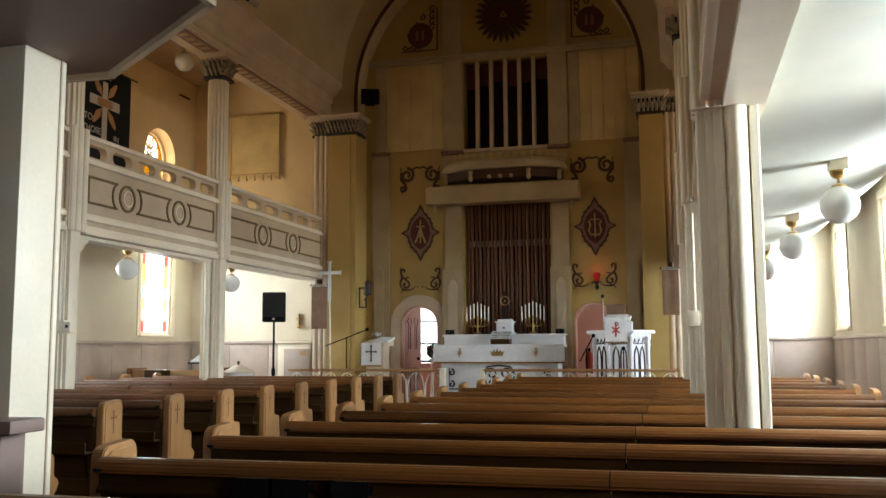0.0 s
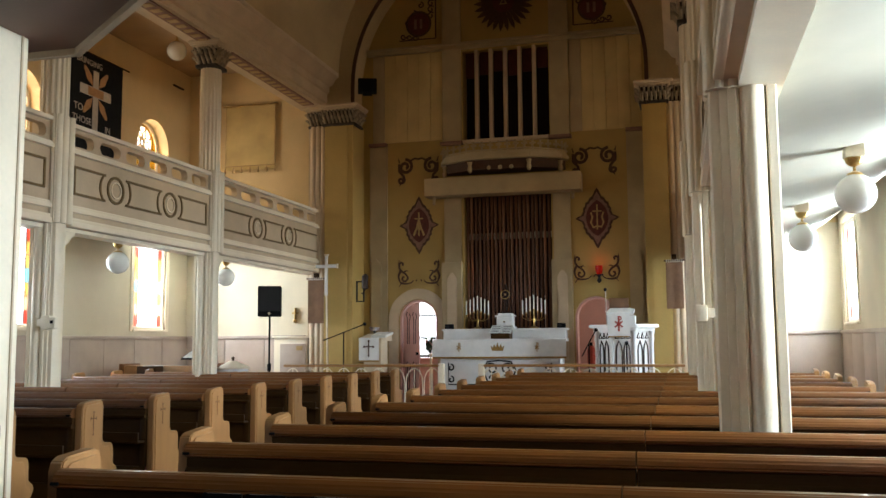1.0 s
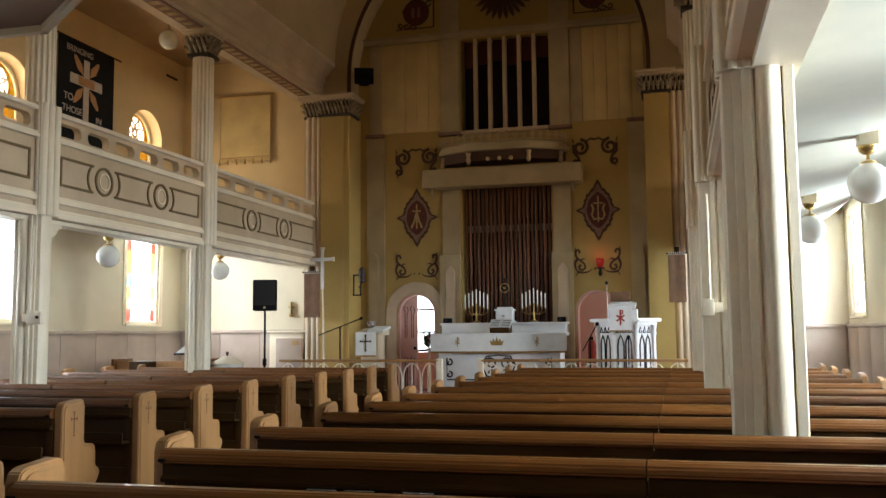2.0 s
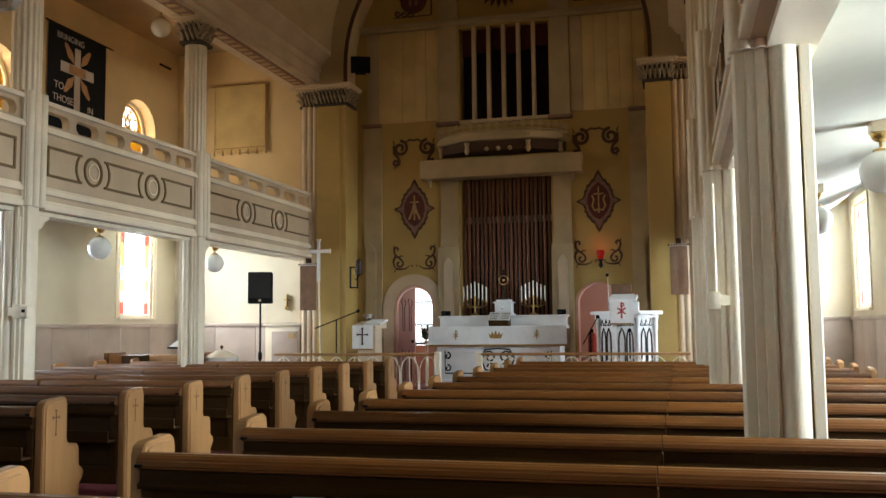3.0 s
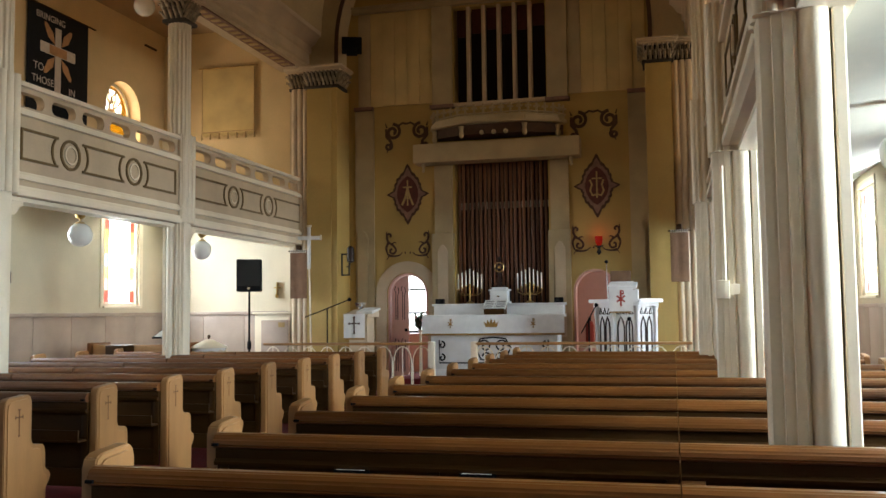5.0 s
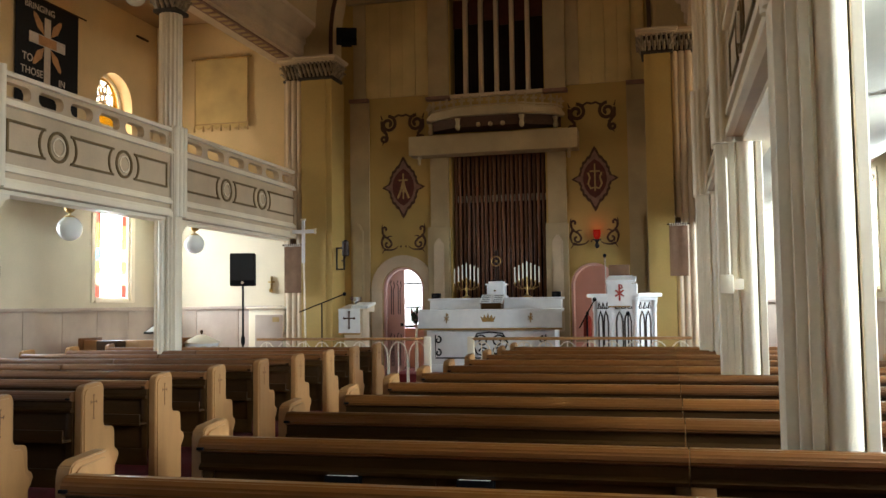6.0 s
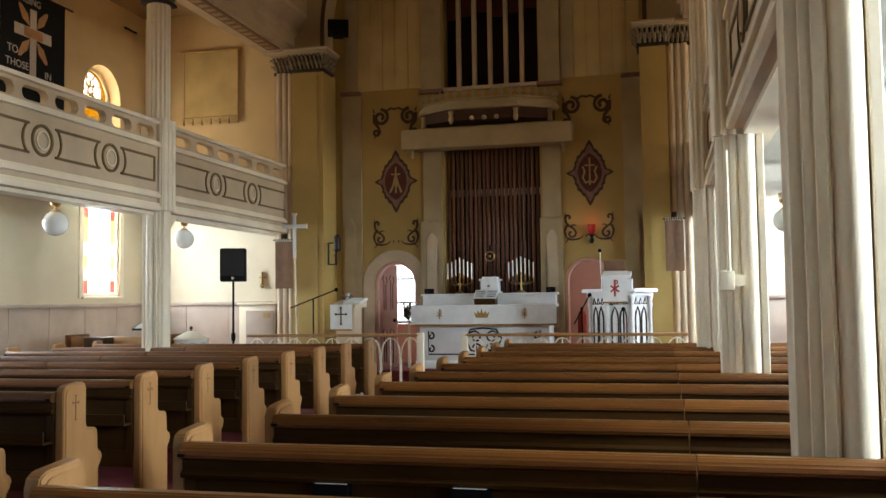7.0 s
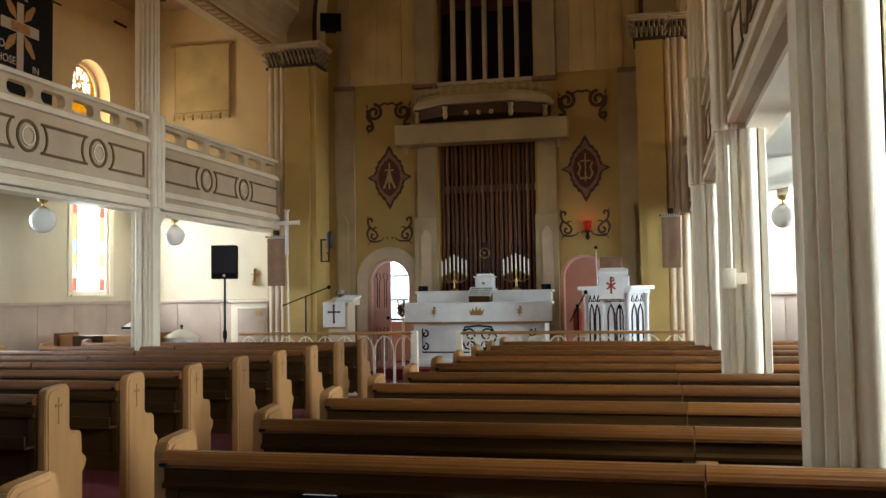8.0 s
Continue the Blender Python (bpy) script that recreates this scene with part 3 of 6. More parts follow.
DOOR_L, DOOR_R, DR = -4.44, -1.25, 0.36      # door axes, half width
GX0, GX1 = -3.58, -1.99                       # grille and pipe bay


def wall_with_doors():
    """Chancel wall with two round-headed doors and the deep bay of the pipes and grille."""
    bm = bmesh.new()
    z_arch = 1.74
    y0, y1 = YW, YW + 0.3
    spans = [(-6.3, DOOR_L - DR), (DOOR_L + DR, GX0), (GX1, DOOR_R - DR), (DOOR_R + DR, 0.6)]
    for a, b in spans:
        box(bm, a, b, y0, y1, 0, 9.2)
    for c in (DOOR_L, DOOR_R):
        prism(bm, [(c - DR, 9.2), (c - DR, z_arch)] + arc(c, z_arch, DR, 180, 0, 16)[1:-1] + [(c + DR, z_arch), (c + DR, 9.2)], "y", y0, y1)
    box(bm, GX0, GX1, y0, y1, 4.0, 4.97)
    box(bm, GX0, GX1, y0, y1, 6.66, 9.2)
    return setting("wall_north", bm, YELLOW, "ochre chancel wall with two round-headed doors", "wall")


wall_with_doors()
# sheet that gives the dark gaps between pipes and uprights their shade
setting("bay_backing", boxes((GX0 - 0.1, GX1 + 0.1, YW + 0.42, YW + 0.5, 1.0, 6.9)), DARKRED, "near-black sheet for the shade behind the grille and pipes", "wall")
setting("bay_reveal", boxes((GX0 - 0.12, GX0 - 0.002, YW + 0.302, YW + 0.42, 1.0, 6.9), (GX1 + 0.002, GX1 + 0.12, YW + 0.302, YW + 0.42, 1.0, 6.9)), CREAM, "", "wall")
setting("floor_chancel", boxes((-5.9, 0.2, 12.3, 19.0, 0.0, 0.13), (-5.88, 0.18, 12.65, 19.0, 0.13, ZF), bevel=0.012), CARPET, "red carpeted chancel platform with two steps", "floor")
# vestry behind the doors
setting("wall_vestry", boxes((-6.2, -5.5, 17.4, 17.6, 0, 3.2), (-4.0, 0.6, 17.4, 17.6, 0, 3.2), (-5.5, -4.0, 17.4, 17.6, 0, 1.0), (-5.5, -4.0, 17.4, 17.6, 2.55, 3.2), (-6.4, -6.2, 15.3, 17.6, 0, 3.2), (0.6, 0.8, 15.3, 17.6, 0, 3.2), (-2.9, -2.7, 15.6, 17.4, 0, 3.2)), PINK, "pink painted vestry walls", "wall")
setting("ceiling_vestry", boxes((-6.4, 0.8, 15.3, 17.6, 3.2, 3.3)), CEIL, "white vestry ceiling", "ceiling")

# ---- pews ----


def pew_end_outline(h=0.955):
    """Side outline of a bench end (y from the back, z): tall back, stepped arm with a scroll."""
    return [(0.0, 0.0), (0.0, h - 0.05), (0.012, h - 0.015), (0.04, h), (0.2, h + 0.012), (0.225, h - 0.005), (0.235, h - 0.04), (0.235, 0.70), (0.245, 0.675), (0.27, 0.662),
            (0.33, 0.66), (0.352, 0.645), (0.36, 0.61), (0.362, 0.52), (0.375, 0.5), (0.40, 0.49), (0.412, 0.46), (0.395, 0.42), (0.37, 0.39), (0.37, 0.0)]


def make_pew(length, end_left, end_right, label, group):
    """A bench along x from 0 to length; its back is at y = 0 and it faces +y."""
    root = thing("pew", label, "pew", group)
    t = 0.055
    for side, on in ((0, end_left), (1, end_right)):
        x0 = (-t if side == 0 else length)
        bm = bmesh.new()
        if on:
            prism(bm, pew_end_outline(), "x", x0, x0 + t)
            bmesh.ops.bevel(bm, geom=[e for e in bm.edges], offset=0.005, segments=2, affect="EDGES", clamp_overlap=True)
            e = part("end_panel", bm, OAK, root, "honey oak end panel with stepped arm")
            # raised field inside a beaded edge, on both faces
            field = [(0.185 + (p[0] - 0.185) * 0.86 if p[1] < 0.6 else 0.118 + (p[0] - 0.118) * 0.84, 0.02 if p[1] == 0 else p[1] - 0.018) for p in pew_end_outline()]
            bm = bmesh.new()
            prism(bm, field, "x", x0 - 0.006, x0 + t + 0.006)
            bmesh.ops.bevel(bm, geom=[e2 for e2 in bm.edges], offset=0.005, segments=2, affect="EDGES", clamp_overlap=True)
            part("raised_field", bm, OAK, e)
            xi = 0.0 if side == 0 else length - 0.03
            part("bracket", boxes((xi, xi + 0.03, -0.058, -0.046, 0.868, 0.880), bevel=0.002), BLACK, e, "black iron rail bracket")
            # incised cross on the outer face
            xo = x0 - 0.0075 if side == 0 else x0 + t + 0.006
            bm = boxes((xo, xo + 0.0015, 0.114, 0.121, 0.735, 0.885), (xo, xo + 0.0015, 0.088, 0.147, 0.838, 0.845), (xo, xo + 0.0015, 0.106, 0.129, 0.883, 0.889),
                       (xo, xo + 0.0015, 0.085, 0.091, 0.830, 0.853), (xo, xo + 0.0015, 0.144, 0.150, 0.830, 0.853), (xo, xo + 0.0015, 0.109, 0.126, 0.730, 0.738))
            part("carved_cross", bm, OAKH, e, "carved cross")
        else:
            prism(bm, [(0.02, 0), (0.02, 0.84), (0.10, 0.84), (0.12, 0.5), (0.40, 0.44), (0.40, 0.36), (0.33, 0.0)], "x", x0 * 0.5 if side == 0 else length - t / 2, (x0 + t) * 1.0 if side == 0 else length)
            part("support", bm, OAK, root)
            xb = 0.0 if side == 0 else length
            part("joint_block", boxes((xb - (0.0 if side == 0 else 0.05), xb + (0.09 if side == 0 else 0.0), -0.034, 0.0, 0.60, 0.785), bevel=0.006), OAK if side == 0 else OAKD, root)
    # moulded cap rail
    cap = [(-0.05, 0.868), (-0.045, 0.898), (-0.02, 0.918), (0.03, 0.918), (0.05, 0.903), (0.055, 0.868), (0.04, 0.855), (-0.03, 0.855)]
    bm = bmesh.new()
    prism(bm, cap, "x", 0.001, length - 0.001)
    bmesh.ops.bevel(bm, geom=[e for e in bm.edges if abs(e.verts[0].co.x - e.verts[1].co.x) > 0.1], offset=0.007, segments=3, affect="EDGES")
    part("cap_rail", bm, OAKH, root, "rounded brown oak top rail")
    # frieze, back and rack: darker than the rail, shade painted in
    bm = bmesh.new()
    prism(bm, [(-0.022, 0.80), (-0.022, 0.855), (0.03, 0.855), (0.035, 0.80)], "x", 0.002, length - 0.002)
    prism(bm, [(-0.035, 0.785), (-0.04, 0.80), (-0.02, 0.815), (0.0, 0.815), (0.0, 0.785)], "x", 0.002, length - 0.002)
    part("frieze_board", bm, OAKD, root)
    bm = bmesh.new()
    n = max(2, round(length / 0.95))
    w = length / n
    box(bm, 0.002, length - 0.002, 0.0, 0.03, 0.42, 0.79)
    part("back_board", bm, OAKD, root, "dark oak back board with shade put into its colour")
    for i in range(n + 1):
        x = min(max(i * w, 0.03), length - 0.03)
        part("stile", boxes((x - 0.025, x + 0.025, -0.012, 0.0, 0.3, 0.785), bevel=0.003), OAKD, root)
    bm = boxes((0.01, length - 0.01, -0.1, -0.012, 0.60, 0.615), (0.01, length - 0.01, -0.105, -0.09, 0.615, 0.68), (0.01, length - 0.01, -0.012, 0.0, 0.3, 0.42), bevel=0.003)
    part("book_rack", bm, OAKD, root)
    bm = boxes((0.002, length - 0.002, 0.03, 0.42, 0.41, 0.445), bevel=0.01)
    part("seat", bm, OAKH, root)
    bm = boxes((0.03, length - 0.03, 0.06, 0.41, 0.446, 0.49), bevel=0.015)
    part("seat_cushion", bm, CARPET, root, "dark red seat cushion")
    return root


ROWS_R = [2.86 + 0.86 * k for k in range(-7, 11)]
ROWS_L = [4.57 + 0.86 * k for k in range(-6, 9)]
PEW_A = make_pew(1.9375, True, False, "brown oak pew with a honey-coloured carved end", "pews of the east block")
PEW_B = make_pew(1.78, False, True, "brown oak pew with a honey-coloured carved end", "pews of the east block")
PEW_C = make_pew(2.0, False, True, "brown oak pew with a stepped honey-coloured end", "pews of the west block")
PEW_D = make_pew(1.85, True, False, "brown oak pew with a stepped honey-coloured end", "pews of the west block")
first = True
for y in ROWS_R:
    if y < -4:
        continue
    if first:
        PEW_A.matrix_basis, PEW_B.matrix_basis = pose(-1.96, y, 0), pose(-0.02, y, 0)
    else:
        copy_thing(PEW_A, pose(-1.96, y, 0))
        copy_thing(PEW_B, pose(-0.02, y, 0))
    first = False
first = True
for y in ROWS_L:
    if first:
        PEW_C.matrix_basis, PEW_D.matrix_basis = pose(-5.82, y, 0), pose(-7.685, y, 0)
    else:
        copy_thing(PEW_C, pose(-5.82, y, 0))
        copy_thing(PEW_D, pose(-7.685, y, 0))
    first = False

# ---- painted and built ornament of the chancel wall ----


def ribbon(bm, pts, w, y0, y1):
    """A flat band along the (x, z) line pts, its width w or a list of widths."""
    P = [Vector((p[0], 0, p[1])) for p in pts]
    L, Rr = [], []
    for i, p in enumerate(P):
        d = (P[min(i + 1, len(P) - 1)] - P[max(i - 1, 0)]).normalized()
        nrm = Vector((-d.z, 0, d.x))
        ww = (w[i] if isinstance(w, list) else w) / 2
        L.append(((p + nrm * ww).x, (p + nrm * ww).z))
        Rr.append(((p - nrm * ww).x, (p - nrm * ww).z))
    prism(bm, L + Rr[::-1], "y", y0, y1)


def spiral(cx, cz, r, a0, turns, mirror=1, shrink=0.22):
    n = int(24 * turns)
    return [(cx + mirror * (r * (1 - (1 - shrink) * i / n)) * math.cos(radians(a0 + 360 * turns * i / n)), cz + (r * (1 - (1 - shrink) * i / n)) * math.sin(radians(a0 + 360 * turns * i / n))) for i in range(n + 1)]


def curve_line(rows, n=8):
    """A smooth line through the given points."""
    P = [rows[0]] + list(rows) + [rows[-1]]
    out = []
    for i in range(1, len(P) - 2):
        for k in range(n):
            t = k / n
            out.append(tuple(0.5 * (2 * P[i][j] + (P[i + 1][j] - P[i - 1][j]) * t + (2 * P[i - 1][j] - 5 * P[i][j] + 4 * P[i + 1][j] - P[i + 2][j]) * t * t
                                    + (3 * P[i][j] - P[i - 1][j] - 3 * P[i + 1][j] + P[i + 2][j]) * t ** 3) for j in (0, 1)))
    return out + [tuple(rows[-1])]


def taper(n, a, b):
    return [a + (b - a) * i / (n - 1) for i in range(n)]


def scroll_corner(name, c, flip):
    """Painted scrollwork: two volutes joined by a small arch (flip=1) or a pair of rising tendrils (flip=-1)."""
    bm = bmesh.new()
    y0, y1 = YW - 0.006, YW
    for m in (-1, 1):
        if flip > 0:
            ribbon(bm, spiral(c[0] + m * 0.25, c[1] + 0.06, 0.14, 90, 1.45, m), 0.055, y0, y1)
            ribbon(bm, [(c[0] + m * (0.25 - 0.0), c[1] + 0.2), (c[0] + m * 0.14, c[1] + 0.17), (c[0] + m * 0.07, c[1] + 0.21), (c[0], c[1] + 0.19)], 0.035, y0 - 0.002, y1)
            ribbon(bm, [(c[0] + m * 0.37, c[1] + 0.12), (c[0] + m * 0.36, c[1] - 0.02), (c[0] + m * 0.28, c[1] - 0.12), (c[0] + m * 0.3, c[1] - 0.22)], [0.04, 0.06, 0.05, 0.04], y0 - 0.002, y1)
            ribbon(bm, spiral(c[0] + m * 0.33, c[1] - 0.19, 0.07, 120, 1.2, m), 0.045, y0, y1)
            ribbon(bm, [(c[0] + m * 0.33, c[1] - 0.24), (c[0] + m * 0.36, c[1] - 0.3)], [0.03, 0.008], y0 - 0.002, y1)
            ribbon(bm, [(c[0] + m * 0.36, c[1] + 0.14), (c[0] + m * 0.385, c[1] + 0.22)], [0.03, 0.008], y0 - 0.002, y1)
        else:
            def at(rows):
                return curve_line([(c[0] + m * px, c[1] + pz) for px, pz in rows])
            ribbon(bm, at([(0.315, 0.125), (0.3, 0.16), (0.335, 0.185), (0.37, 0.15), (0.365, 0.08), (0.32, 0.02), (0.25, -0.03), (0.21, -0.1), (0.25, -0.16), (0.31, -0.14), (0.31, -0.09), (0.275, -0.085)]), 0.034, y0, y1)
            ribbon(bm, at([(0.37, 0.23), (0.378, 0.17), (0.365, 0.1)]), taper(17, 0.006, 0.035), y0 - 0.001, y1)
            ribbon(bm, at([(0.345, 0.03), (0.385, -0.06), (0.365, -0.15), (0.34, -0.2), (0.375, -0.26)]), taper(33, 0.045, 0.008), y0 - 0.002, y1)
            ribbon(bm, at([(0.34, -0.19), (0.25, -0.205), (0.15, -0.19), (0.09, -0.14)]), taper(25, 0.045, 0.008), y0 - 0.003, y1)
            ribbon(bm, at([(0.29, 0.0), (0.24, 0.03), (0.2, 0.02)]), taper(17, 0.035, 0.006), y0 - 0.004, y1)
            ribbon(bm, [(c[0] + m * 0.045 - 0.01, c[1] - 0.15), (c[0] + m * 0.045 + 0.01, c[1] - 0.15)], 0.035, y0, y1)
    return solid(name, bm, PATTERN, "brown stencilled scrollwork on the ochre wall", "ornament", "scrollwork on the chancel wall")


for x in (-4.43, -1.22):
    scroll_corner("wall_ornament", (x, 4.5), 1)
    scroll_corner("wall_ornament", (x, 2.6), -1)


def medallion(cx, cz, variant):
    root = thing("wall_medallion", "lobed brown medallion painted with a pale sacred sign", "ornament", "medallions on the chancel wall")
    def lobes(s):
        pts = []
        n = 96
        for k in range(n):
            a = 2 * math.pi * k / n
            c, q = math.cos(a), math.sin(a)
            body = (1 / math.sqrt((c / 0.25) ** 2 + (q / 0.38) ** 2)) * (1 + 0.035 * math.cos(20 * a))
            da = min(abs(math.remainder(a, math.pi)), abs(math.remainder(a - math.pi / 2, math.pi)))
            tip = (0.365 if abs(c) > abs(q) else 0.515) * (1 - da / 0.75)
            r = max(body, tip)
            pts.append((cx + s * r * c, cz + s * r * q))
        return pts
    for s, m, d, nm in ((1.04, PATTERN, 0.008, "outline"), (0.9, MAUVE, 0.011, "field")):
        bm = bmesh.new()
        prism(bm, lobes(s), "y", YW - d, YW)
        part(nm, bm, m, root)
    bm = bmesh.new()
    rr, off = 0.36, 0.17
    hh = math.sqrt(rr * rr - off * off)
    right = [(cx - off + math.sqrt(rr * rr - z * z), cz + z) for z in [hh * (-1 + 2 * k / 16) for k in range(17)]]
    left = [(2 * cx - p[0], p[1]) for p in right[::-1]][1:-1]
    prism(bm, right + left, "y", YW - 0.014, YW)
    part("vesica", bm, MAROON, root, "maroon pointed oval")
    bm = bmesh.new()
    y0, y1 = YW - 0.018, YW
    ribbon(bm, [(cx, cz - 0.2), (cx, cz + 0.24)], 0.025, y0, y1)
    ribbon(bm, [(cx - 0.08, cz + 0.12), (cx + 0.08, cz + 0.12)], 0.025, y0 - 0.001, y1)
    if variant:
        for m in (-1, 1):
            ribbon(bm, [(cx, cz - 0.14), (cx + m * 0.07, cz - 0.16), (cx + m * 0.11, cz - 0.08), (cx + m * 0.08, cz + 0.02), (cx + m * 0.11, cz + 0.1)], 0.03, y0 - 0.002, y1)
    else:
        for m in (-1, 1):
            ribbon(bm, [(cx, cz + 0.1), (cx + m * 0.04, cz - 0.05), (cx + m * 0.1, cz - 0.19)], 0.035, y0 - 0.002, y1)
        ribbon(bm, [(cx - 0.06, cz - 0.07), (cx + 0.06, cz - 0.07)], 0.02, y0 - 0.003, y1)
    part("sign", bm, GILT, root, "dull gilt monogram")
    return root


medallion(-4.42, 3.46, 0)
medallion(-1.19, 3.46, 1)

# upper roundels with scrolls
for cx, m in ((-4.41, 1), (-1.2, -1)):
    root = thing("roundel", "maroon roundel with brown scrolls in the arch", "ornament", "roundels in the arch")
    bm = bmesh.new()
    prism(bm, arc(cx, 7.26, 0.25, 0, 360, 28)[:-1], "y", YW - 0.008, YW)
    part("rim", bm, PATTERN, root)
    bm = bmesh.new()
    prism(bm, arc(cx, 7.26, 0.21, 0, 360, 28)[:-1], "y", YW - 0.011, YW)
    part("disc", bm, MAROON, root)
    bm = bmesh.new()
    y0, y1 = YW - 0.006, YW
    ribbon(bm, [(cx + m * 0.33, 6.96), (cx + m * 0.33, 7.80)], 0.03, y0, y1)
    for k in range(4):
        ribbon(bm, spiral(cx + m * 0.24, 7.40 + 0.12 * k, 0.07, 40, 1.1, m), 0.03, y0 - 0.001, y1)
    for k in range(3):
        ribbon(bm, spiral(cx - m * (0.22 - 0.13 * k), 7.52 - 0.16 * (2 - k) + 0.1, 0.065, 90, 1.1, -m), 0.028, y0 - 0.002, y1)
        ribbon(bm, spiral(cx - m * (0.3 - 0.12 * k), 7.04 - 0.02 * k, 0.06, 180, 1.1, -m), 0.028, y0 - 0.003, y1)
    ribbon(bm, [(cx - m * 0.38, 6.96), (cx + m * 0.33, 6.96)], 0.02, y0 - 0.004, y1)
    part("scrollwork", bm, PATTERN, root)
    bm = bmesh.new()
    ribbon(bm, [(cx - 0.06, 7.16), (cx - 0.06, 7.35)], 0.05, YW - 0.014, YW)
    ribbon(bm, [(cx + 0.05, 7.16), (cx + 0.05, 7.35)], 0.05, YW - 0.014, YW)
    part("emblem", bm, MAUVE, root)

# sunburst with a triangle
root = thing("sunburst", "dark radiating sunburst with a gilt triangle", "ornament")
sc = (-2.79, 7.52)
for k in range(26):
    a = 2 * math.pi * k / 26
    bm = bmesh.new()
    c, q = math.cos(a), math.sin(a)
    pts = []
    for r, w in ((0.12, 0.012), (0.3, 0.035), (0.42, 0.045), (0.43, 0.03), (0.45, 0.04), (0.55, 0.004)):
        pts.append((r, w))
    o = [(sc[0] + r * c - w * q, sc[1] + r * q + w * c) for r, w in pts] + [(sc[0] + r * c + w * q, sc[1] + r * q - w * c) for r, w in pts[::-1]]
    prism(bm, o, "y", YW - 0.02, YW)
    part("ray", bm, PATTERN, root)
bm = bmesh.new()
prism(bm, arc(sc[0], sc[1], 0.2, 0, 360, 30)[:-1], "y", YW - 0.026, YW)
part("centre_disc", bm, MAROON, root)
bm = bmesh.new()
tri = [(sc[0] + 0.085 * math.cos(radians(90 + 120 * k)), sc[1] - 0.01 + 0.085 * math.sin(radians(90 + 120 * k))) for k in range(3)]
tri2 = [(sc[0] + 0.05 * math.cos(radians(90 + 120 * k)), sc[1] - 0.01 + 0.05 * math.sin(radians(90 + 120 * k))) for k in range(3)]
for k in range(3):
    prism(bm, [tri[k], tri[(k + 1) % 3], tri2[(k + 1) % 3], tri2[k]], "y", YW - 0.032, YW)
part("triangle", bm, GILT, root)

# mouldings, pilasters and boarding
for i, (x0, x1) in enumerate(((-3.95, -3.6), (-1.97, -1.63))):
    root = thing("pilaster_%d" % (i + 1), "grey-white pilaster beside the pipes and grille", "pilaster")
    root["kind"] = "structure"
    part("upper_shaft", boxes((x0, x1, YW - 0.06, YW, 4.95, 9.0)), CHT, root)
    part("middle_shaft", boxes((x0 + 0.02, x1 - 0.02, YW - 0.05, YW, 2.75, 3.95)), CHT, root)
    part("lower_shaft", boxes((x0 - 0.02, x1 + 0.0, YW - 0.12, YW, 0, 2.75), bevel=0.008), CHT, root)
    bm = bmesh.new()
    c = (x0 + x1) / 2
    prism(bm, [(c - 0.09, 1.0), (c - 0.09, 2.45), (c - 0.04, 2.54), (c, 2.57), (c + 0.04, 2.54), (c + 0.09, 2.45), (c + 0.09, 1.0)], "y", YW - 0.15, YW - 0.12)
    bmesh.ops.bevel(bm, geom=list(bm.edges), offset=0.012, segments=2, affect="EDGES")
    part("pointed_panel", bm, GREYW, root)
    part("shelf", boxes((x0 - 0.03, x1 + 0.03, YW - 0.14, YW, 4.9, 4.96), bevel=0.006), MAUVE, root, "dark brown slab")
for i, (x0, x1) in enumerate(((-5.36, -5.02), (-0.66, -0.34))):
    root = thing("pilaster_%d" % (i + 3), "grey-white corner strip with a pointed panel", "pilaster")
    root["kind"] = "structure"
    part("strip", boxes((x0, x1, YW - 0.04, YW, 0, 4.95)), CHT, root)
    c = (x0 + x1) / 2 - 0.03
    bm = bmesh.new()
    prism(bm, [(c - 0.1, 1.0), (c - 0.1, 2.72), (c - 0.05, 2.82), (c, 2.86), (c + 0.05, 2.82), (c + 0.1, 2.72), (c + 0.1, 1.0)], "y", YW - 0.09, YW - 0.04)
    bmesh.ops.bevel(bm, geom=list(bm.edges), offset=0.015, segments=2, affect="EDGES")
    part("pointed_panel", bm, CHT, root)
    part("shelf", boxes((x0, x1, YW - 0.12, YW, 4.95, 5.01), bevel=0.006), MAUVE, root, "dark brown slab")
root = thing("boarding", "cream and ochre upright boards below the cornice", "panelling")
root["kind"] = "structure"
for a, b in ((-5.3, -3.96), (-1.62, -0.36)):
    n = 6
    w = (b - a) / n
    for i in range(n):
        part("board", boxes((a + i * w + 0.001, a + (i + 1) * w - 0.001, YW - (0.02 if i % 2 else 0.034), YW, 5.02, 6.68), bevel=0.008), (CHT if i == 0 else OCHT), root)
setting("cornice_chancel", boxes((-5.4, -0.32, YW - 0.1, YW, 6.69, 6.76), (-5.4, -0.32, YW - 0.14, YW, 6.76, 6.8), bevel=0.01), CHT, "grey-white cornice across the chancel wall", "trim")
bm = bmesh.new()
for m in (-1, 1):
    pts = [(sc[0] + m * (0.92 - 0.0), 7.62)]
    for k in range(9):
        a = radians(6 * k)
        pts.append((sc[0] + m * (1.72 * math.cos(a) - 0.8), 7.62 + 1.72 * math.sin(a)))
    ribbon(bm, pts[1:], 0.05, YW - 0.03, YW)
setting("trim_pointed_arch", bm, MAUVE, "brown lined pointed arch over the sunburst", "trim")

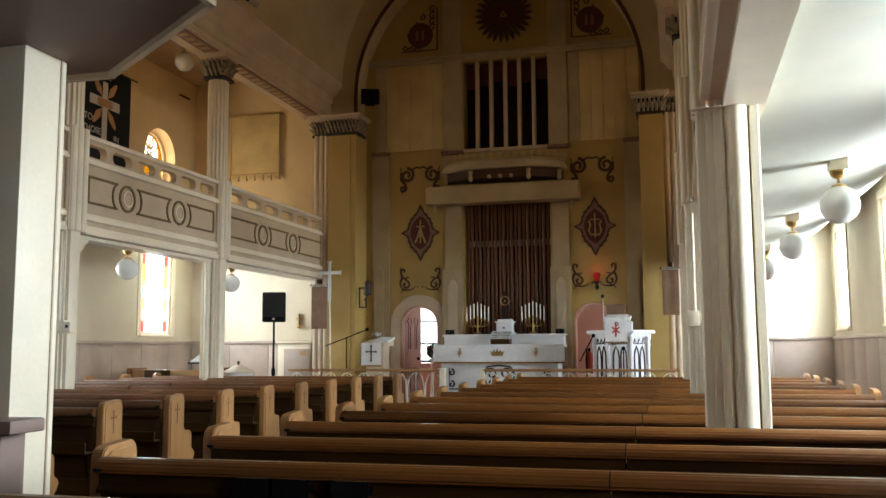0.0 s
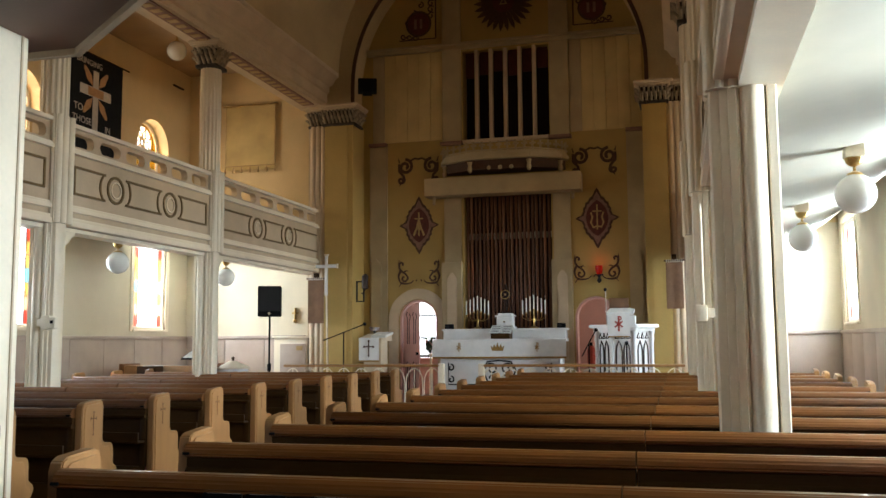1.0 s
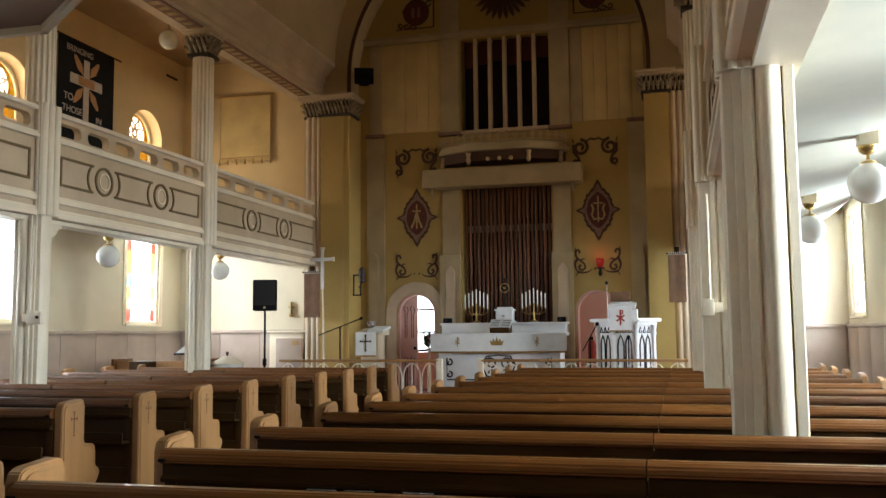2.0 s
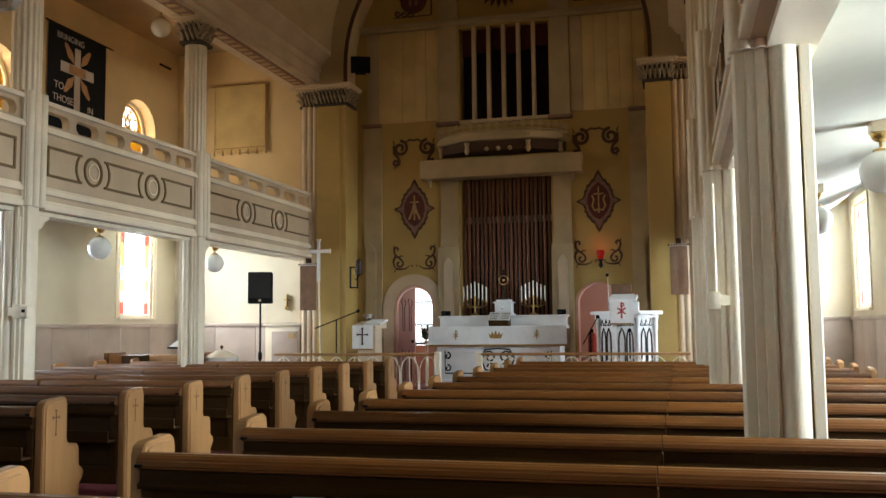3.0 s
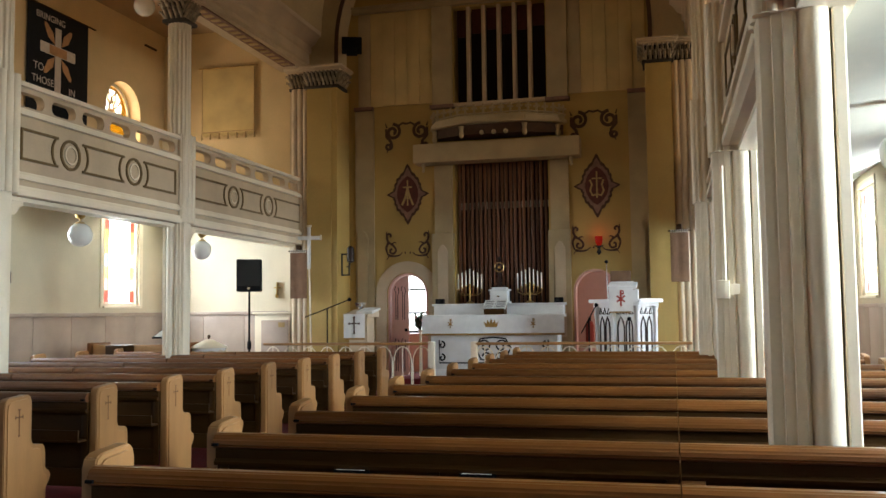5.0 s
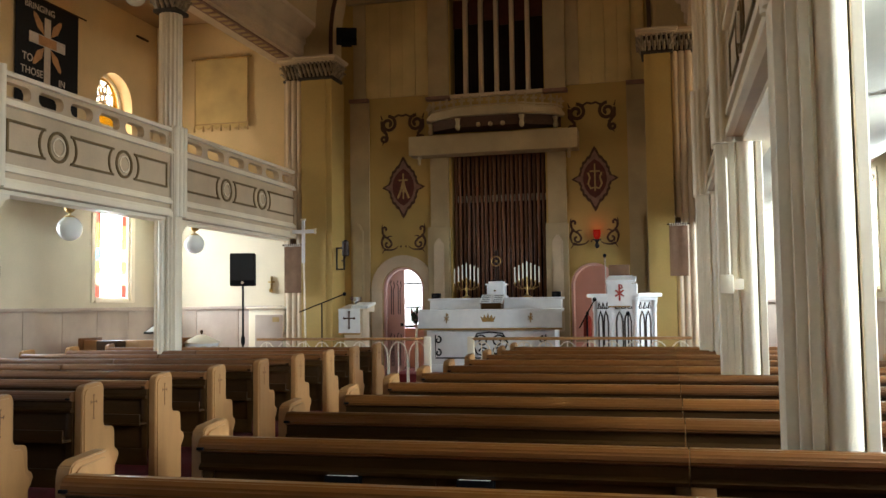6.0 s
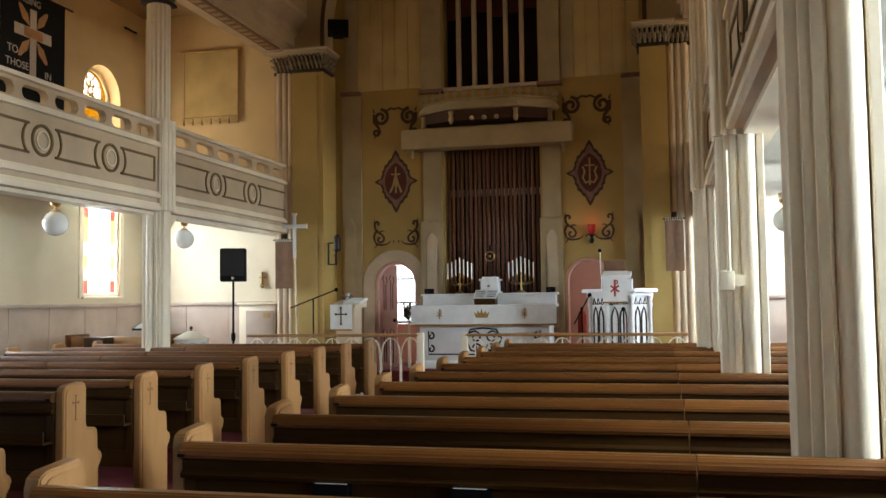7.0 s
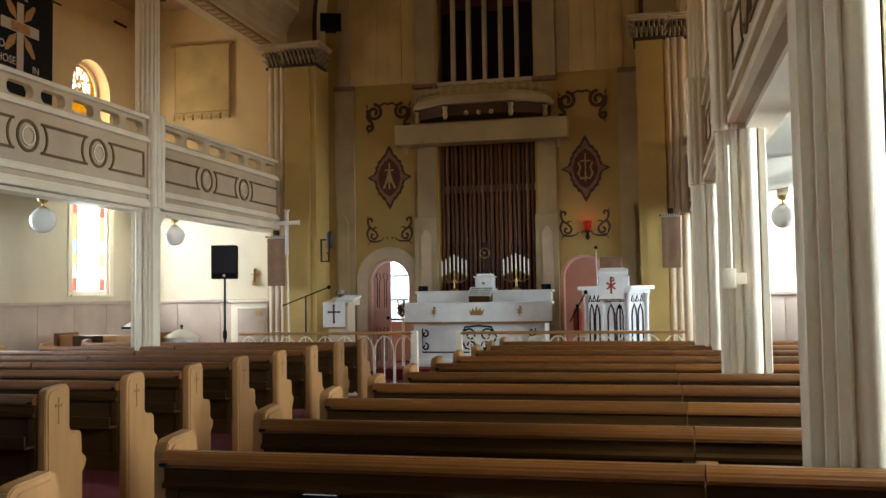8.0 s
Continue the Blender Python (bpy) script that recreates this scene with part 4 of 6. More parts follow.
# grille of the swell box
root = thing("organ_grille", "tall dark organ opening with slim cream uprights", "organ grille")
for k in range(1, 6):
    x = GX0 + (GX1 - GX0) * k / 6
    part("upright", boxes((x - 0.031, x + 0.031, YW - 0.02, YW + 0.12, 4.985, 6.66), bevel=0.008), GREYW, root)
part("sill", boxes((GX0, GX1, YW - 0.07, YW + 0.14, 4.92, 4.985), bevel=0.01), GREYW, root)
for k in range(6):
    x0 = GX0 + (GX1 - GX0) * k / 6
    top = 6.2 + 0.05 * (k % 3)
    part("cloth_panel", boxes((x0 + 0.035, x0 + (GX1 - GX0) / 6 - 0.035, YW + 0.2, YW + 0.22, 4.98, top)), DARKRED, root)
    part("valance", boxes((x0 + 0.035, x0 + (GX1 - GX0) / 6 - 0.035, YW + 0.16, YW + 0.18, top - 0.02, 6.66)), MAROON, root, "maroon cloth at the head of the opening")

# facade pipes
root = thing("organ_pipes", "row of tall bronze-painted organ pipes", "organ pipes")
n = 21
w = (GX1 - GX0 - 0.04) / n
for k in range(n):
    cx = GX0 + 0.02 + w * (k + 0.5)
    bm = bmesh.new()
    lathe(bm, [(0.008, 1.3), (0.027, 1.5), (0.0275, 4.02)], cx, YW + (0.08 if k % 2 else 0.11), 12)
    part("pipe", bm, PIPE, root)

# canopy and beam above the pipes
root = thing("altar_canopy", "grey-white half-hexagon canopy with a crest of small crosses", "canopy")
hexo = [(-4.0, YW), (-3.9, YW - 0.28), (-3.35, YW - 0.62), (-2.27, YW - 0.62), (-1.75, YW - 0.28), (-1.65, YW)]
bm = bmesh.new()
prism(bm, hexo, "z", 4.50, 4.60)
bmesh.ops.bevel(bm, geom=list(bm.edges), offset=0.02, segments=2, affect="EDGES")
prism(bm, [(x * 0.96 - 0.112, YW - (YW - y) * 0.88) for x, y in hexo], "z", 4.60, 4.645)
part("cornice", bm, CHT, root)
bm = bmesh.new()
prism(bm, [(x * 0.94 - 0.17, YW - (YW - y) * 0.8) for x, y in hexo], "z", 4.34, 4.50)
part("underside", bm, PATTERN, root, "dark brown underside")
bm = bmesh.new()
pts = [Vector((x * 0.97 - 0.085, YW - (YW - y) * 0.9, 0)) for x, y in hexo]
for a, b in zip(pts, pts[1:]):
    m_ = max(1, round((b - a).length / 0.16))
    for i in range(m_):
        p = a.lerp(b, (i + 0.5) / m_)
        box(bm, p.x - 0.017, p.x + 0.017, p.y - 0.012, p.y + 0.012, 4.64, 4.82)
        box(bm, p.x - 0.05, p.x + 0.05, p.y - 0.01, p.y + 0.01, 4.735, 4.768)
    tube(bm, [(a.x, a.y, 4.665), (b.x, b.y, 4.665)], 0.014, 6)
part("crest", bm, CHT, root)
for p in pts[1:5]:
    bm = bmesh.new()
    lathe(bm, [(0.0, 4.26), (0.035, 4.29), (0.045, 4.34), (0.03, 4.4), (0.05, 4.47)], p.x, p.y + 0.03, 10)
    part("pendant", bm, CHT, root)
for k in range(3):
    bm = bmesh.new()
    ball(bm, (-3.0 + k * 0.2, YW - 0.5, 4.36), 0.04, 10)
    part("boss", bm, CHT, root)
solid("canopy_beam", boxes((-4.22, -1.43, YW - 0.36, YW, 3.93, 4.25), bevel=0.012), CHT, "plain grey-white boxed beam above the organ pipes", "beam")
for x in (-4.08, -1.58):
    bm = bmesh.new()
    lathe(bm, [(0.0, 3.78), (0.03, 3.81), (0.022, 3.86), (0.045, 3.93)], x, YW - 0.2, 10)
    solid("pendant", bm, CHT, "small turned pendant under the beam", "pendant", "pendants under the beam")

# door surrounds, pink door leaf and vestry window
for i, c in enumerate((DOOR_L, DOOR_R)):
    bm = bmesh.new()
    o, q = arc(c, 1.74, DR + 0.2, 0, 180, 20), arc(c, 1.74, DR + 0.01, 0, 180, 20)
    for k in range(20):
        prism(bm, [o[k], o[k + 1], q[k + 1], q[k]], "y", YW - 0.03, YW)
    for m in (-1, 1):
        box(bm, *sorted((c + m * (DR + 0.01), c + m * (DR + 0.2))), YW - 0.03, YW, ZF, 1.74)
    setting("trim_door_%d" % (i + 1), bm, GREYW if i == 0 else YELLOW, "plain raised surround of a round-headed door", "trim")
    bm = bmesh.new()
    o, q = arc(c, 1.74, DR - 0.001, 0, 180, 20), arc(c, 1.74, DR - 0.035, 0, 180, 20)
    for k in range(20):
        prism(bm, [o[k], o[k + 1], q[k + 1], q[k]], "y", YW + 0.02, YW + 0.3)
    for m in (-1, 1):
        box(bm, *sorted((c + m * (DR - 0.035), c + m * (DR - 0.001))), YW + 0.02, YW + 0.3, ZF, 1.74)
    setting("trim_jamb_%d" % (i + 1), bm, PINK, "pink painted door lining", "trim")

root = thing("door_1", "pink panelled door leaf with dark carved tracery, other leaf open", "door")
root["kind"] = "structure"
bm = bmesh.new()
x0, x1 = DOOR_L - DR + 0.04, DOOR_L - 0.02
leaf = [(x0, ZF + 0.01), (x1, ZF + 0.01), (x1, 1.74 + 0.315)] + [(p[0], p[1]) for p in arc(DOOR_L, 1.74, DR - 0.045, 93, 180, 10)]
prism(bm, leaf, "y", YW + 0.1, YW + 0.145)
part("leaf", bm, PINK, root)
bm = bmesh.new()
yf = YW + 0.1
for z0, z1 in ((1.3, 1.88), (0.42, 0.98)):
    for cx in (x0 + 0.09, x1 - 0.09):
        ribbon(bm, [(cx - 0.012, z0), (cx - 0.012, z1 - 0.1), (cx - 0.035, z1 - 0.06), (cx - 0.012, z1)], 0.012, yf - 0.004, yf)
        ribbon(bm, [(cx + 0.022, z0), (cx + 0.022, z1 - 0.16), (cx + 0.045, z1 - 0.1), (cx + 0.03, z1 - 0.02)], 0.012, yf - 0.004, yf)
part("tracery", bm, BLACKP, root, "dark carved tracery lines")
bm = boxes((x1 - 0.06, x1 - 0.01, yf - 0.03, yf, 1.1, 1.15), bevel=0.008)
part("door_handle", bm, BLACK, root)
root = thing("window_40", "bright vestry window with dark glazing bars", "window")
root["kind"] = "structure"
vp = part("pane", boxes((-5.46, -4.0, 17.52, 17.53, 1.0, 2.55)), G_CLEAR, root)
vp.visible_shadow = False
part("window_frame", boxes((-5.3, -4.0, 17.36, 17.4, 1.02, 1.06), (-5.3, -4.0, 17.36, 17.4, 2.5, 2.54), (-5.3, -5.26, 17.36, 17.4, 1.06, 2.5), (-4.04, -4.0, 17.36, 17.4, 1.06, 2.5), (-5.26, -4.04, 17.37, 17.39, 1.4, 1.43), (-5.26, -4.04, 17.37, 17.39, 1.86, 1.89), (-4.67, -4.64, 17.37, 17.39, 1.06, 2.5)), BLACKP, root)
area_lamp("vestry_light", look((-4.75, 17.75, 1.8), (-4.75, 0, 1.6)), 1.4, 1.5, 45, (0.95, 0.97, 1.0))
# added fill lamp without a window, brightens the room behind the right door
area_lamp("vestry_light", look((0.55, 16.4, 1.9), (-2.0, 17.0, 1.5)), 0.8, 1.2, 26, (1.0, 0.93, 0.85))

# red sanctuary lamp
root = thing("sanctuary_lamp", "lit red glass sanctuary lamp on a dark wall bracket", "lamp")
bm = bmesh.new()
lathe(bm, [(0.03, 2.46), (0.055, 2.5), (0.065, 2.58), (0.06, 2.62)], -1.17, YW - 0.13, 14)
part("red_glass", bm, REDGLASS, root, "glowing red glass")
bm = bmesh.new()
lathe(bm, [(0.012, 2.32), (0.04, 2.36), (0.02, 2.42), (0.05, 2.46)], -1.17, YW - 0.13, 12)
tube(bm, [(-1.17, YW - 0.13, 2.38), (-1.17, YW - 0.05, 2.36), (-1.17, YW, 2.4)], 0.012)
box(bm, -1.24, -1.1, YW - 0.2, YW - 0.06, 2.455, 2.465)
part("bracket", bm, BLACKP, root)
pl = bpy.data.lights.new("sanctuary_flame", "POINT")
pl.energy, pl.color, pl.shadow_soft_size = 0.35, (1.0, 0.08, 0.03), 0.03
new("sanctuary_flame", pl).location = (-1.17, YW - 0.13, 2.68)

# ---- altar ----
AY = 14.12
root = thing("altar", "white marble altar with black painted scrollwork", "altar")
part("step", boxes((-4.3, -1.3, AY - 0.45, YW - 0.13, ZF, 0.40), bevel=0.012), CARPET, root, "red carpeted altar step")
part("body", boxes((-3.80, -1.78, AY, AY + 0.62, 0.52, 1.33), bevel=0.008), MARBLE, root)
part("plinth", boxes((-3.86, -1.72, AY - 0.04, AY + 0.62, 0.40, 0.52), bevel=0.012), MARBLE, root)
part("mensa", boxes((-3.88, -1.70, AY - 0.06, AY + 0.62, 1.33, 1.365), bevel=0.006), MARBLE, root)
part("gradine", boxes((-3.84, -1.72, AY + 0.36, AY + 0.64, 1.365, 1.52), (-3.87, -1.69, AY + 0.34, AY + 0.65, 1.52, 1.555), bevel=0.008), MARBLE, root, "raised white shelf behind")
y0, y1, xc = AY - 0.004, AY, AXC + 0.07
bm = bmesh.new()
ribbon(bm, [(-3.66, 0.98), (-3.66, 0.62), (-1.92, 0.62), (-1.92, 0.98)], 0.022, y0, y1)
part("painted_frame", bm, BLACKP, root, "black painted frame line")
for m in (-1, 1):
    for cx, cz, r, turns in ((0.83, 0.7, 0.06, 1.0), (0.83, 0.9, 0.06, 1.0), (0.13, 0.88, 0.11, 1.2), (0.1, 0.72, 0.07, 1.2)):
        bm = bmesh.new()
        ribbon(bm, spiral(xc + m * cx, cz, r, 90 if turns == 1.0 else 0, turns, m), 0.026, y0 - 0.002, y1)
        part("painted_scroll", bm, BLACKP, root, "black painted scroll")
    bm = bmesh.new()
    ribbon(bm, [(xc, 1.02), (xc + m * 0.2, 1.0), (xc + m * 0.28, 0.86), (xc + m * 0.2, 0.68), (xc, 0.64)], 0.026, y0 - 0.004, y1)
    part("painted_border", bm, BLACKP, root, "black painted border")


def chi_rho(bm, cx, cz, s, y0, y1):
    ribbon(bm, [(cx, cz - s), (cx, cz + s)], s * 0.22, y0, y1)
    ribbon(bm, [(cx - 0.5 * s, cz - 0.45 * s), (cx + 0.5 * s, cz + 0.3 * s)], s * 0.2, y0 - 0.0006, y1)
    ribbon(bm, [(cx + 0.5 * s, cz - 0.45 * s), (cx - 0.5 * s, cz + 0.3 * s)], s * 0.2, y0 - 0.0012, y1)
    ribbon(bm, [(cx, cz + s * 0.95), (cx + 0.3 * s, cz + 0.85 * s), (cx + 0.34 * s, cz + 0.6 * s), (cx, cz + 0.42 * s)], s * 0.16, y0 - 0.0018, y1)


root = thing("altar_cloth", "white altar frontal with gold fringe, crown and monograms", "altar cloth")
bm = bmesh.new()
yc = AY - 0.066
prism(bm, [(AY - 0.075, 1.08), (AY - 0.075, 1.37), (AY - 0.06, 1.377), (AY + 0.33, 1.377), (AY + 0.33, 1.368), (AY - 0.062, 1.368), (AY - 0.066, 1.08)], "x", -3.92, -1.66)
part("cloth", bm, CLOTHW, root)
part("fringe", boxes((-3.92, -1.66, AY - 0.078, AY - 0.064, 1.055, 1.085)), GOLDINK, root, "gold fringe")
yq = AY - 0.075
for cx in (-3.46, -2.14):
    bm = bmesh.new()
    chi_rho(bm, cx, 1.24, 0.075, yq - 0.003, yq)
    part("monogram", bm, GOLDINK, root)
bm = bmesh.new()
c = -2.8
prism(bm, [(c - 0.09, 1.18), (c + 0.09, 1.18), (c + 0.12, 1.27), (c + 0.075, 1.235), (c + 0.06, 1.295), (c + 0.025, 1.24), (c, 1.32), (c - 0.025, 1.24), (c - 0.06, 1.295), (c - 0.075, 1.235), (c - 0.12, 1.27)], "y", yq - 0.003, yq)
part("crown", bm, GOLDINK, root)

ZG = 1.555
root = thing("tabernacle", "small white tabernacle with a stepped top", "tabernacle")
part("body", boxes((-2.9, -2.62, AY + 0.38, AY + 0.62, ZG, ZG + 0.2), bevel=0.006), MARBLE, root)
part("base", boxes((-2.93, -2.59, AY + 0.36, AY + 0.63, ZG, ZG + 0.03), bevel=0.006), MARBLE, root)
part("cap", boxes((-2.925, -2.595, AY + 0.365, AY + 0.63, ZG + 0.2, ZG + 0.225), (-2.88, -2.64, AY + 0.4, AY + 0.6, ZG + 0.225, ZG + 0.26), bevel=0.006), MARBLE, root)
part("keyhole_plate", boxes((-2.79, -2.75, AY + 0.376, AY + 0.38, ZG + 0.1, ZG + 0.125)), CHROME, root)
root = thing("altar_cross", "dark wooden cross with a small bright centre", "cross")
z = ZG + 0.26
part("upright", boxes((-2.785, -2.735, AY + 0.47, AY + 0.51, z + 0.03, z + 0.50), bevel=0.006), PIPED, root)
part("crossbar", boxes((-2.86, -2.66, AY + 0.472, AY + 0.508, z + 0.3, z + 0.35), bevel=0.006), PIPED, root)
part("foot", boxes((-2.84, -2.68, AY + 0.44, AY + 0.54, z, z + 0.03), bevel=0.006), PIPED, root)
bm = bmesh.new()
ring = arc(-2.76, z + 0.325, 0.075, 0, 360, 20)
for k in range(20):
    tube(bm, [(ring[k][0], AY + 0.465, ring[k][1]), (ring[k + 1][0], AY + 0.465, ring[k + 1][1])], 0.01, 6)
part("ring", bm, BRASS, root)
bm = bmesh.new()
ball(bm, (-2.76, AY + 0.465, z + 0.325), 0.022, 10)
part("boss", bm, BRASS, root)


def candelabrum(cx):
    root = thing("candelabrum", "branched brass candelabrum with seven ivory candles", "candelabrum", "candelabra on the altar", (cx, AY + 0.5, ZG))
    bm = bmesh.new()
    lathe(bm, [(0.075, 0), (0.07, 0.015), (0.025, 0.04), (0.012, 0.1), (0.022, 0.14), (0.01, 0.18), (0.012, 0.3)], 0, 0, 14)
    part("stem", bm, BRASS, root)
    for i in range(-3, 4):
        x = i * 0.065
        top = 0.33 - abs(i) * 0.03
        bm = bmesh.new()
        if i:
            tube(bm, [(0, 0, 0.14 + 0.01 * abs(i)), (x * 0.5, 0, 0.13), (x * 0.9, 0, 0.17), (x, 0, top - 0.06), (x, 0, top)], 0.006, 6)
        lathe(bm, [(0.006, top - 0.03), (0.02, top - 0.01), (0.02, top)], x, 0, 10)
        part("arm", bm, BRASS, root)
        bm = bmesh.new()
        lathe(bm, [(0.0105, top), (0.0105, top + 0.235), (0.004, top + 0.245)], x, 0, 8)
        part("candle", bm, WAX, root)
    return root


candelabrum(-3.26)
candelabrum(-2.27)
root = thing("missal_stand", "open book on a small brown wooden stand", "book stand")
bm = bmesh.new()
prism(bm, [(AY + 0.02, 1.378), (AY + 0.27, 1.378), (AY + 0.27, 1.58), (AY + 0.25, 1.585), (AY + 0.02, 1.455), (AY + 0.0, 1.47), (AY + 0.0, 1.44)], "x", -2.93, -2.61)
part("stand", bm, OAKD, root)
for x0, x1 in ((-2.95, -2.775), (-2.765, -2.59)):
    bm = bmesh.new()
    prism(bm, [(AY + 0.02, 1.458), (AY + 0.25, 1.588), (AY + 0.24, 1.606), (AY + 0.01, 1.476)], "x", x0, x1)
    part("page_block", bm, PAPER, root)
    bm = bmesh.new()
    for k in range(4):
        d = 0.05 * k
        prism(bm, [(AY + 0.04 + d, 1.4945 + 0.565 * d), (AY + 0.052 + d, 1.5013 + 0.565 * d), (AY + 0.052 + d, 1.5033 + 0.565 * d), (AY + 0.04 + d, 1.4965 + 0.565 * d)], "x", x0 + 0.02, x1 - 0.02)
    part("text_lines", bm, BLACKP, root)
for x in (-3.76, -1.8):
    root = thing("small_loudspeaker", "small black box loudspeaker on the altar shelf", "speaker", "small loudspeakers on the altar")
    part("case", boxes((x - 0.07, x + 0.07, AY + 0.42, AY + 0.52, ZG, ZG + 0.085), bevel=0.008), BLACK, root)
    bm = bmesh.new()
    prism(bm, arc(x - 0.02, ZG + 0.043, 0.03, 0, 360, 14)[:-1], "y", AY + 0.416, AY + 0.42)
    part("cone", bm, BLACKP, root)

# ---- communion rail ----


def rail(x0, x1, gate):
    root = thing("communion_rail", "oak-topped communion rail on white looped iron balusters", "railing", "communion rails")
    y, zb, zt = 12.52, 0.13, 1.0
    part("hand_rail", boxes((x0, x1, y - 0.045, y + 0.045, zt - 0.04, zt), bevel=0.014), OAK, root)
    n = round((x1 - x0) / 0.29)
    w = (x1 - x0) / n
    for i in range(n):
        a = x0 + i * w
        bm = bmesh.new()
        pts = [(a + 0.01, y, zb), (a + 0.01, y, 0.72)]
        for k in range(9):
            q = math.pi * (1 - k / 8)
            pts.append((a + w / 2 + (w / 2 - 0.01) * math.cos(q), y, 0.72 + 0.22 * math.sin(q)))
        pts.append((a + w - 0.01, y, zb))
        tube(bm, pts, 0.009, 6)
        tube(bm, [(a + w / 2, y, zb), (a + w / 2, y, 0.94)], 0.008, 6)
        part("loop", bm, WHITE, root)
    part("foot_bar", boxes((x0, x1, y - 0.015, y + 0.015, zb, zb + 0.03)), WHITE, root)
    px = x1 if gate else x0
    part("end_post", boxes((px - 0.045, px + 0.045, y - 0.045, y + 0.045, zb, zt + 0.01), bevel=0.01), WHITE, root)
    return root


rail(-5.93, -3.36, True)
rail(-2.74, 0.2, False)

# ---- pulpit ----
PC = (-0.70, 13.62)
root = thing("pulpit", "white octagonal pulpit with gothic arcading", "pulpit")
def octa(r, turn=22.5):
    return [(PC[0] + r * math.cos(radians(45 * k + turn)), PC[1] + r * math.sin(radians(45 * k + turn))) for k in range(8)]
for nm, r, z0, z1 in (("plinth", 0.52, ZF, 0.42), ("body", 0.44, 0.42, 1.48), ("base_moulding", 0.48, 0.42, 0.5), ("cornice", 0.50, 1.48, 1.53), ("top", 0.57, 1.53, 1.58)):
    bm = bmesh.new()
    prism(bm, octa(r), "z", z0, z1)
    if nm != "body":
        bmesh.ops.bevel(bm, geom=list(bm.edges), offset=0.01, segments=2, affect="EDGES")
    part(nm, bm, MARBLE, root)
for k in range(8):
    a = octa(0.445)[k]
    bm = bmesh.new()
    lathe(bm, [(0.04, 0.5), (0.028, 0.56), (0.028, 1.3), (0.042, 1.36), (0.03, 1.4), (0.05, 1.48)], a[0], a[1], 10)
    part("colonnette", bm, MARBLE, root)
for k in range(3, 8):
    a, b = Vector((*octa(0.44)[k], 0)), Vector((*octa(0.44)[(k + 1) % 8], 0))
    d = (b - a).normalized()
    nrm = Vector((d.y, -d.x, 0))
    L = (b - a).length
    bm = bmesh.new()
    for i in range(2):
        c = a + d * (L * (0.33 + 0.34 * i)) + nrm * 0.004
        hw = L * 0.13
        pts = [c - d * hw + Vector((0, 0, 0.56)), c - d * hw + Vector((0, 0, 1.18)), c - d * hw * 0.7 + Vector((0, 0, 1.26)), c + Vector((0, 0, 1.33)), c + d * hw * 0.7 + Vector((0, 0, 1.26)), c + d * hw + Vector((0, 0, 1.18)), c + d * hw + Vector((0, 0, 0.56))]
        tube(bm, pts, 0.011, 6)
    for i in range(3):
        c = a + d * (L * (0.25 + 0.25 * i)) + nrm * 0.004
        tube(bm, [c - d * 0.03 + Vector((0, 0, 1.37)), c + Vector((0, 0, 1.45)), c + d * 0.03 + Vector((0, 0, 1.37)), c - d * 0.03 + Vector((0, 0, 1.37))], 0.009, 6)
    # dark colour stands for the shade in the white carving
    part("arcade", bm, PIPED, root, "gothic arcading with its shade painted dark")
root = thing("pulpit_desk", "slanted pulpit desk with a brown back board", "desk")
bm = boxes((-0.90, -0.52, 13.42, 13.78, 1.58, 1.72))
part("desk_box", bm, MARBLE, root)
bm = bmesh.new()
prism(bm, [(13.15, 1.72), (13.62, 1.79), (13.62, 1.83), (13.15, 1.76)], "x", -0.93, -0.53)
part("slope", bm, MARBLE, root)
part("back_board", boxes((-0.92, -0.62, 13.63, 13.66, 1.72, 2.0), bevel=0.006), CLOTHB, root, "brown board")
root = thing("pulpit_fall", "white pulpit cloth with a red embroidered monogram", "cloth")
bm = bmesh.new()
prism(bm, [(13.08, 1.40), (13.08, 1.75), (13.10, 1.768), (13.6, 1.842), (13.6, 1.836), (13.1, 1.762), (13.087, 1.75), (13.087, 1.40)], "x", -0.91, -0.58)
part("cloth", bm, CLOTHW, root)
bm = bmesh.new()
chi_rho(bm, -0.745, 1.59, 0.115, 13.076, 13.08)
part("monogram", bm, REDINK, root)
part("fringe", boxes((-0.90, -0.60, 13.076, 13.09, 1.385, 1.405)), GOLDINK, root)


def mic_stand(x, y, z0, top, lean, label):
    root = thing("microphone_stand", label, "microphone stand", "microphone stands")
    bm = bmesh.new()
    tube(bm, [(x, y, z0 + 0.02), (x, y, top - 0.45)], 0.011)
    part("pole", bm, BLACK, root)
    bm = bmesh.new()
    tube(bm, [(x - lean[0] * 1.0, y, top - 0.45 - lean[1] * 1.0), (x + lean[0], y, top - 0.45 + lean[1])], 0.009)
    part("boom", bm, BLACK, root)
    bm = bmesh.new()
    ball(bm, (x + lean[0], y, top - 0.45 + lean[1]), 0.03, 10)
    part("microphone", bm, BLACK, root)
    bm = bmesh.new()
    lathe(bm, [(0.13, z0), (0.13, z0 + 0.015), (0.03, z0 + 0.03)], x, y, 16)
    part("base", bm, BLACK, root)
    return root


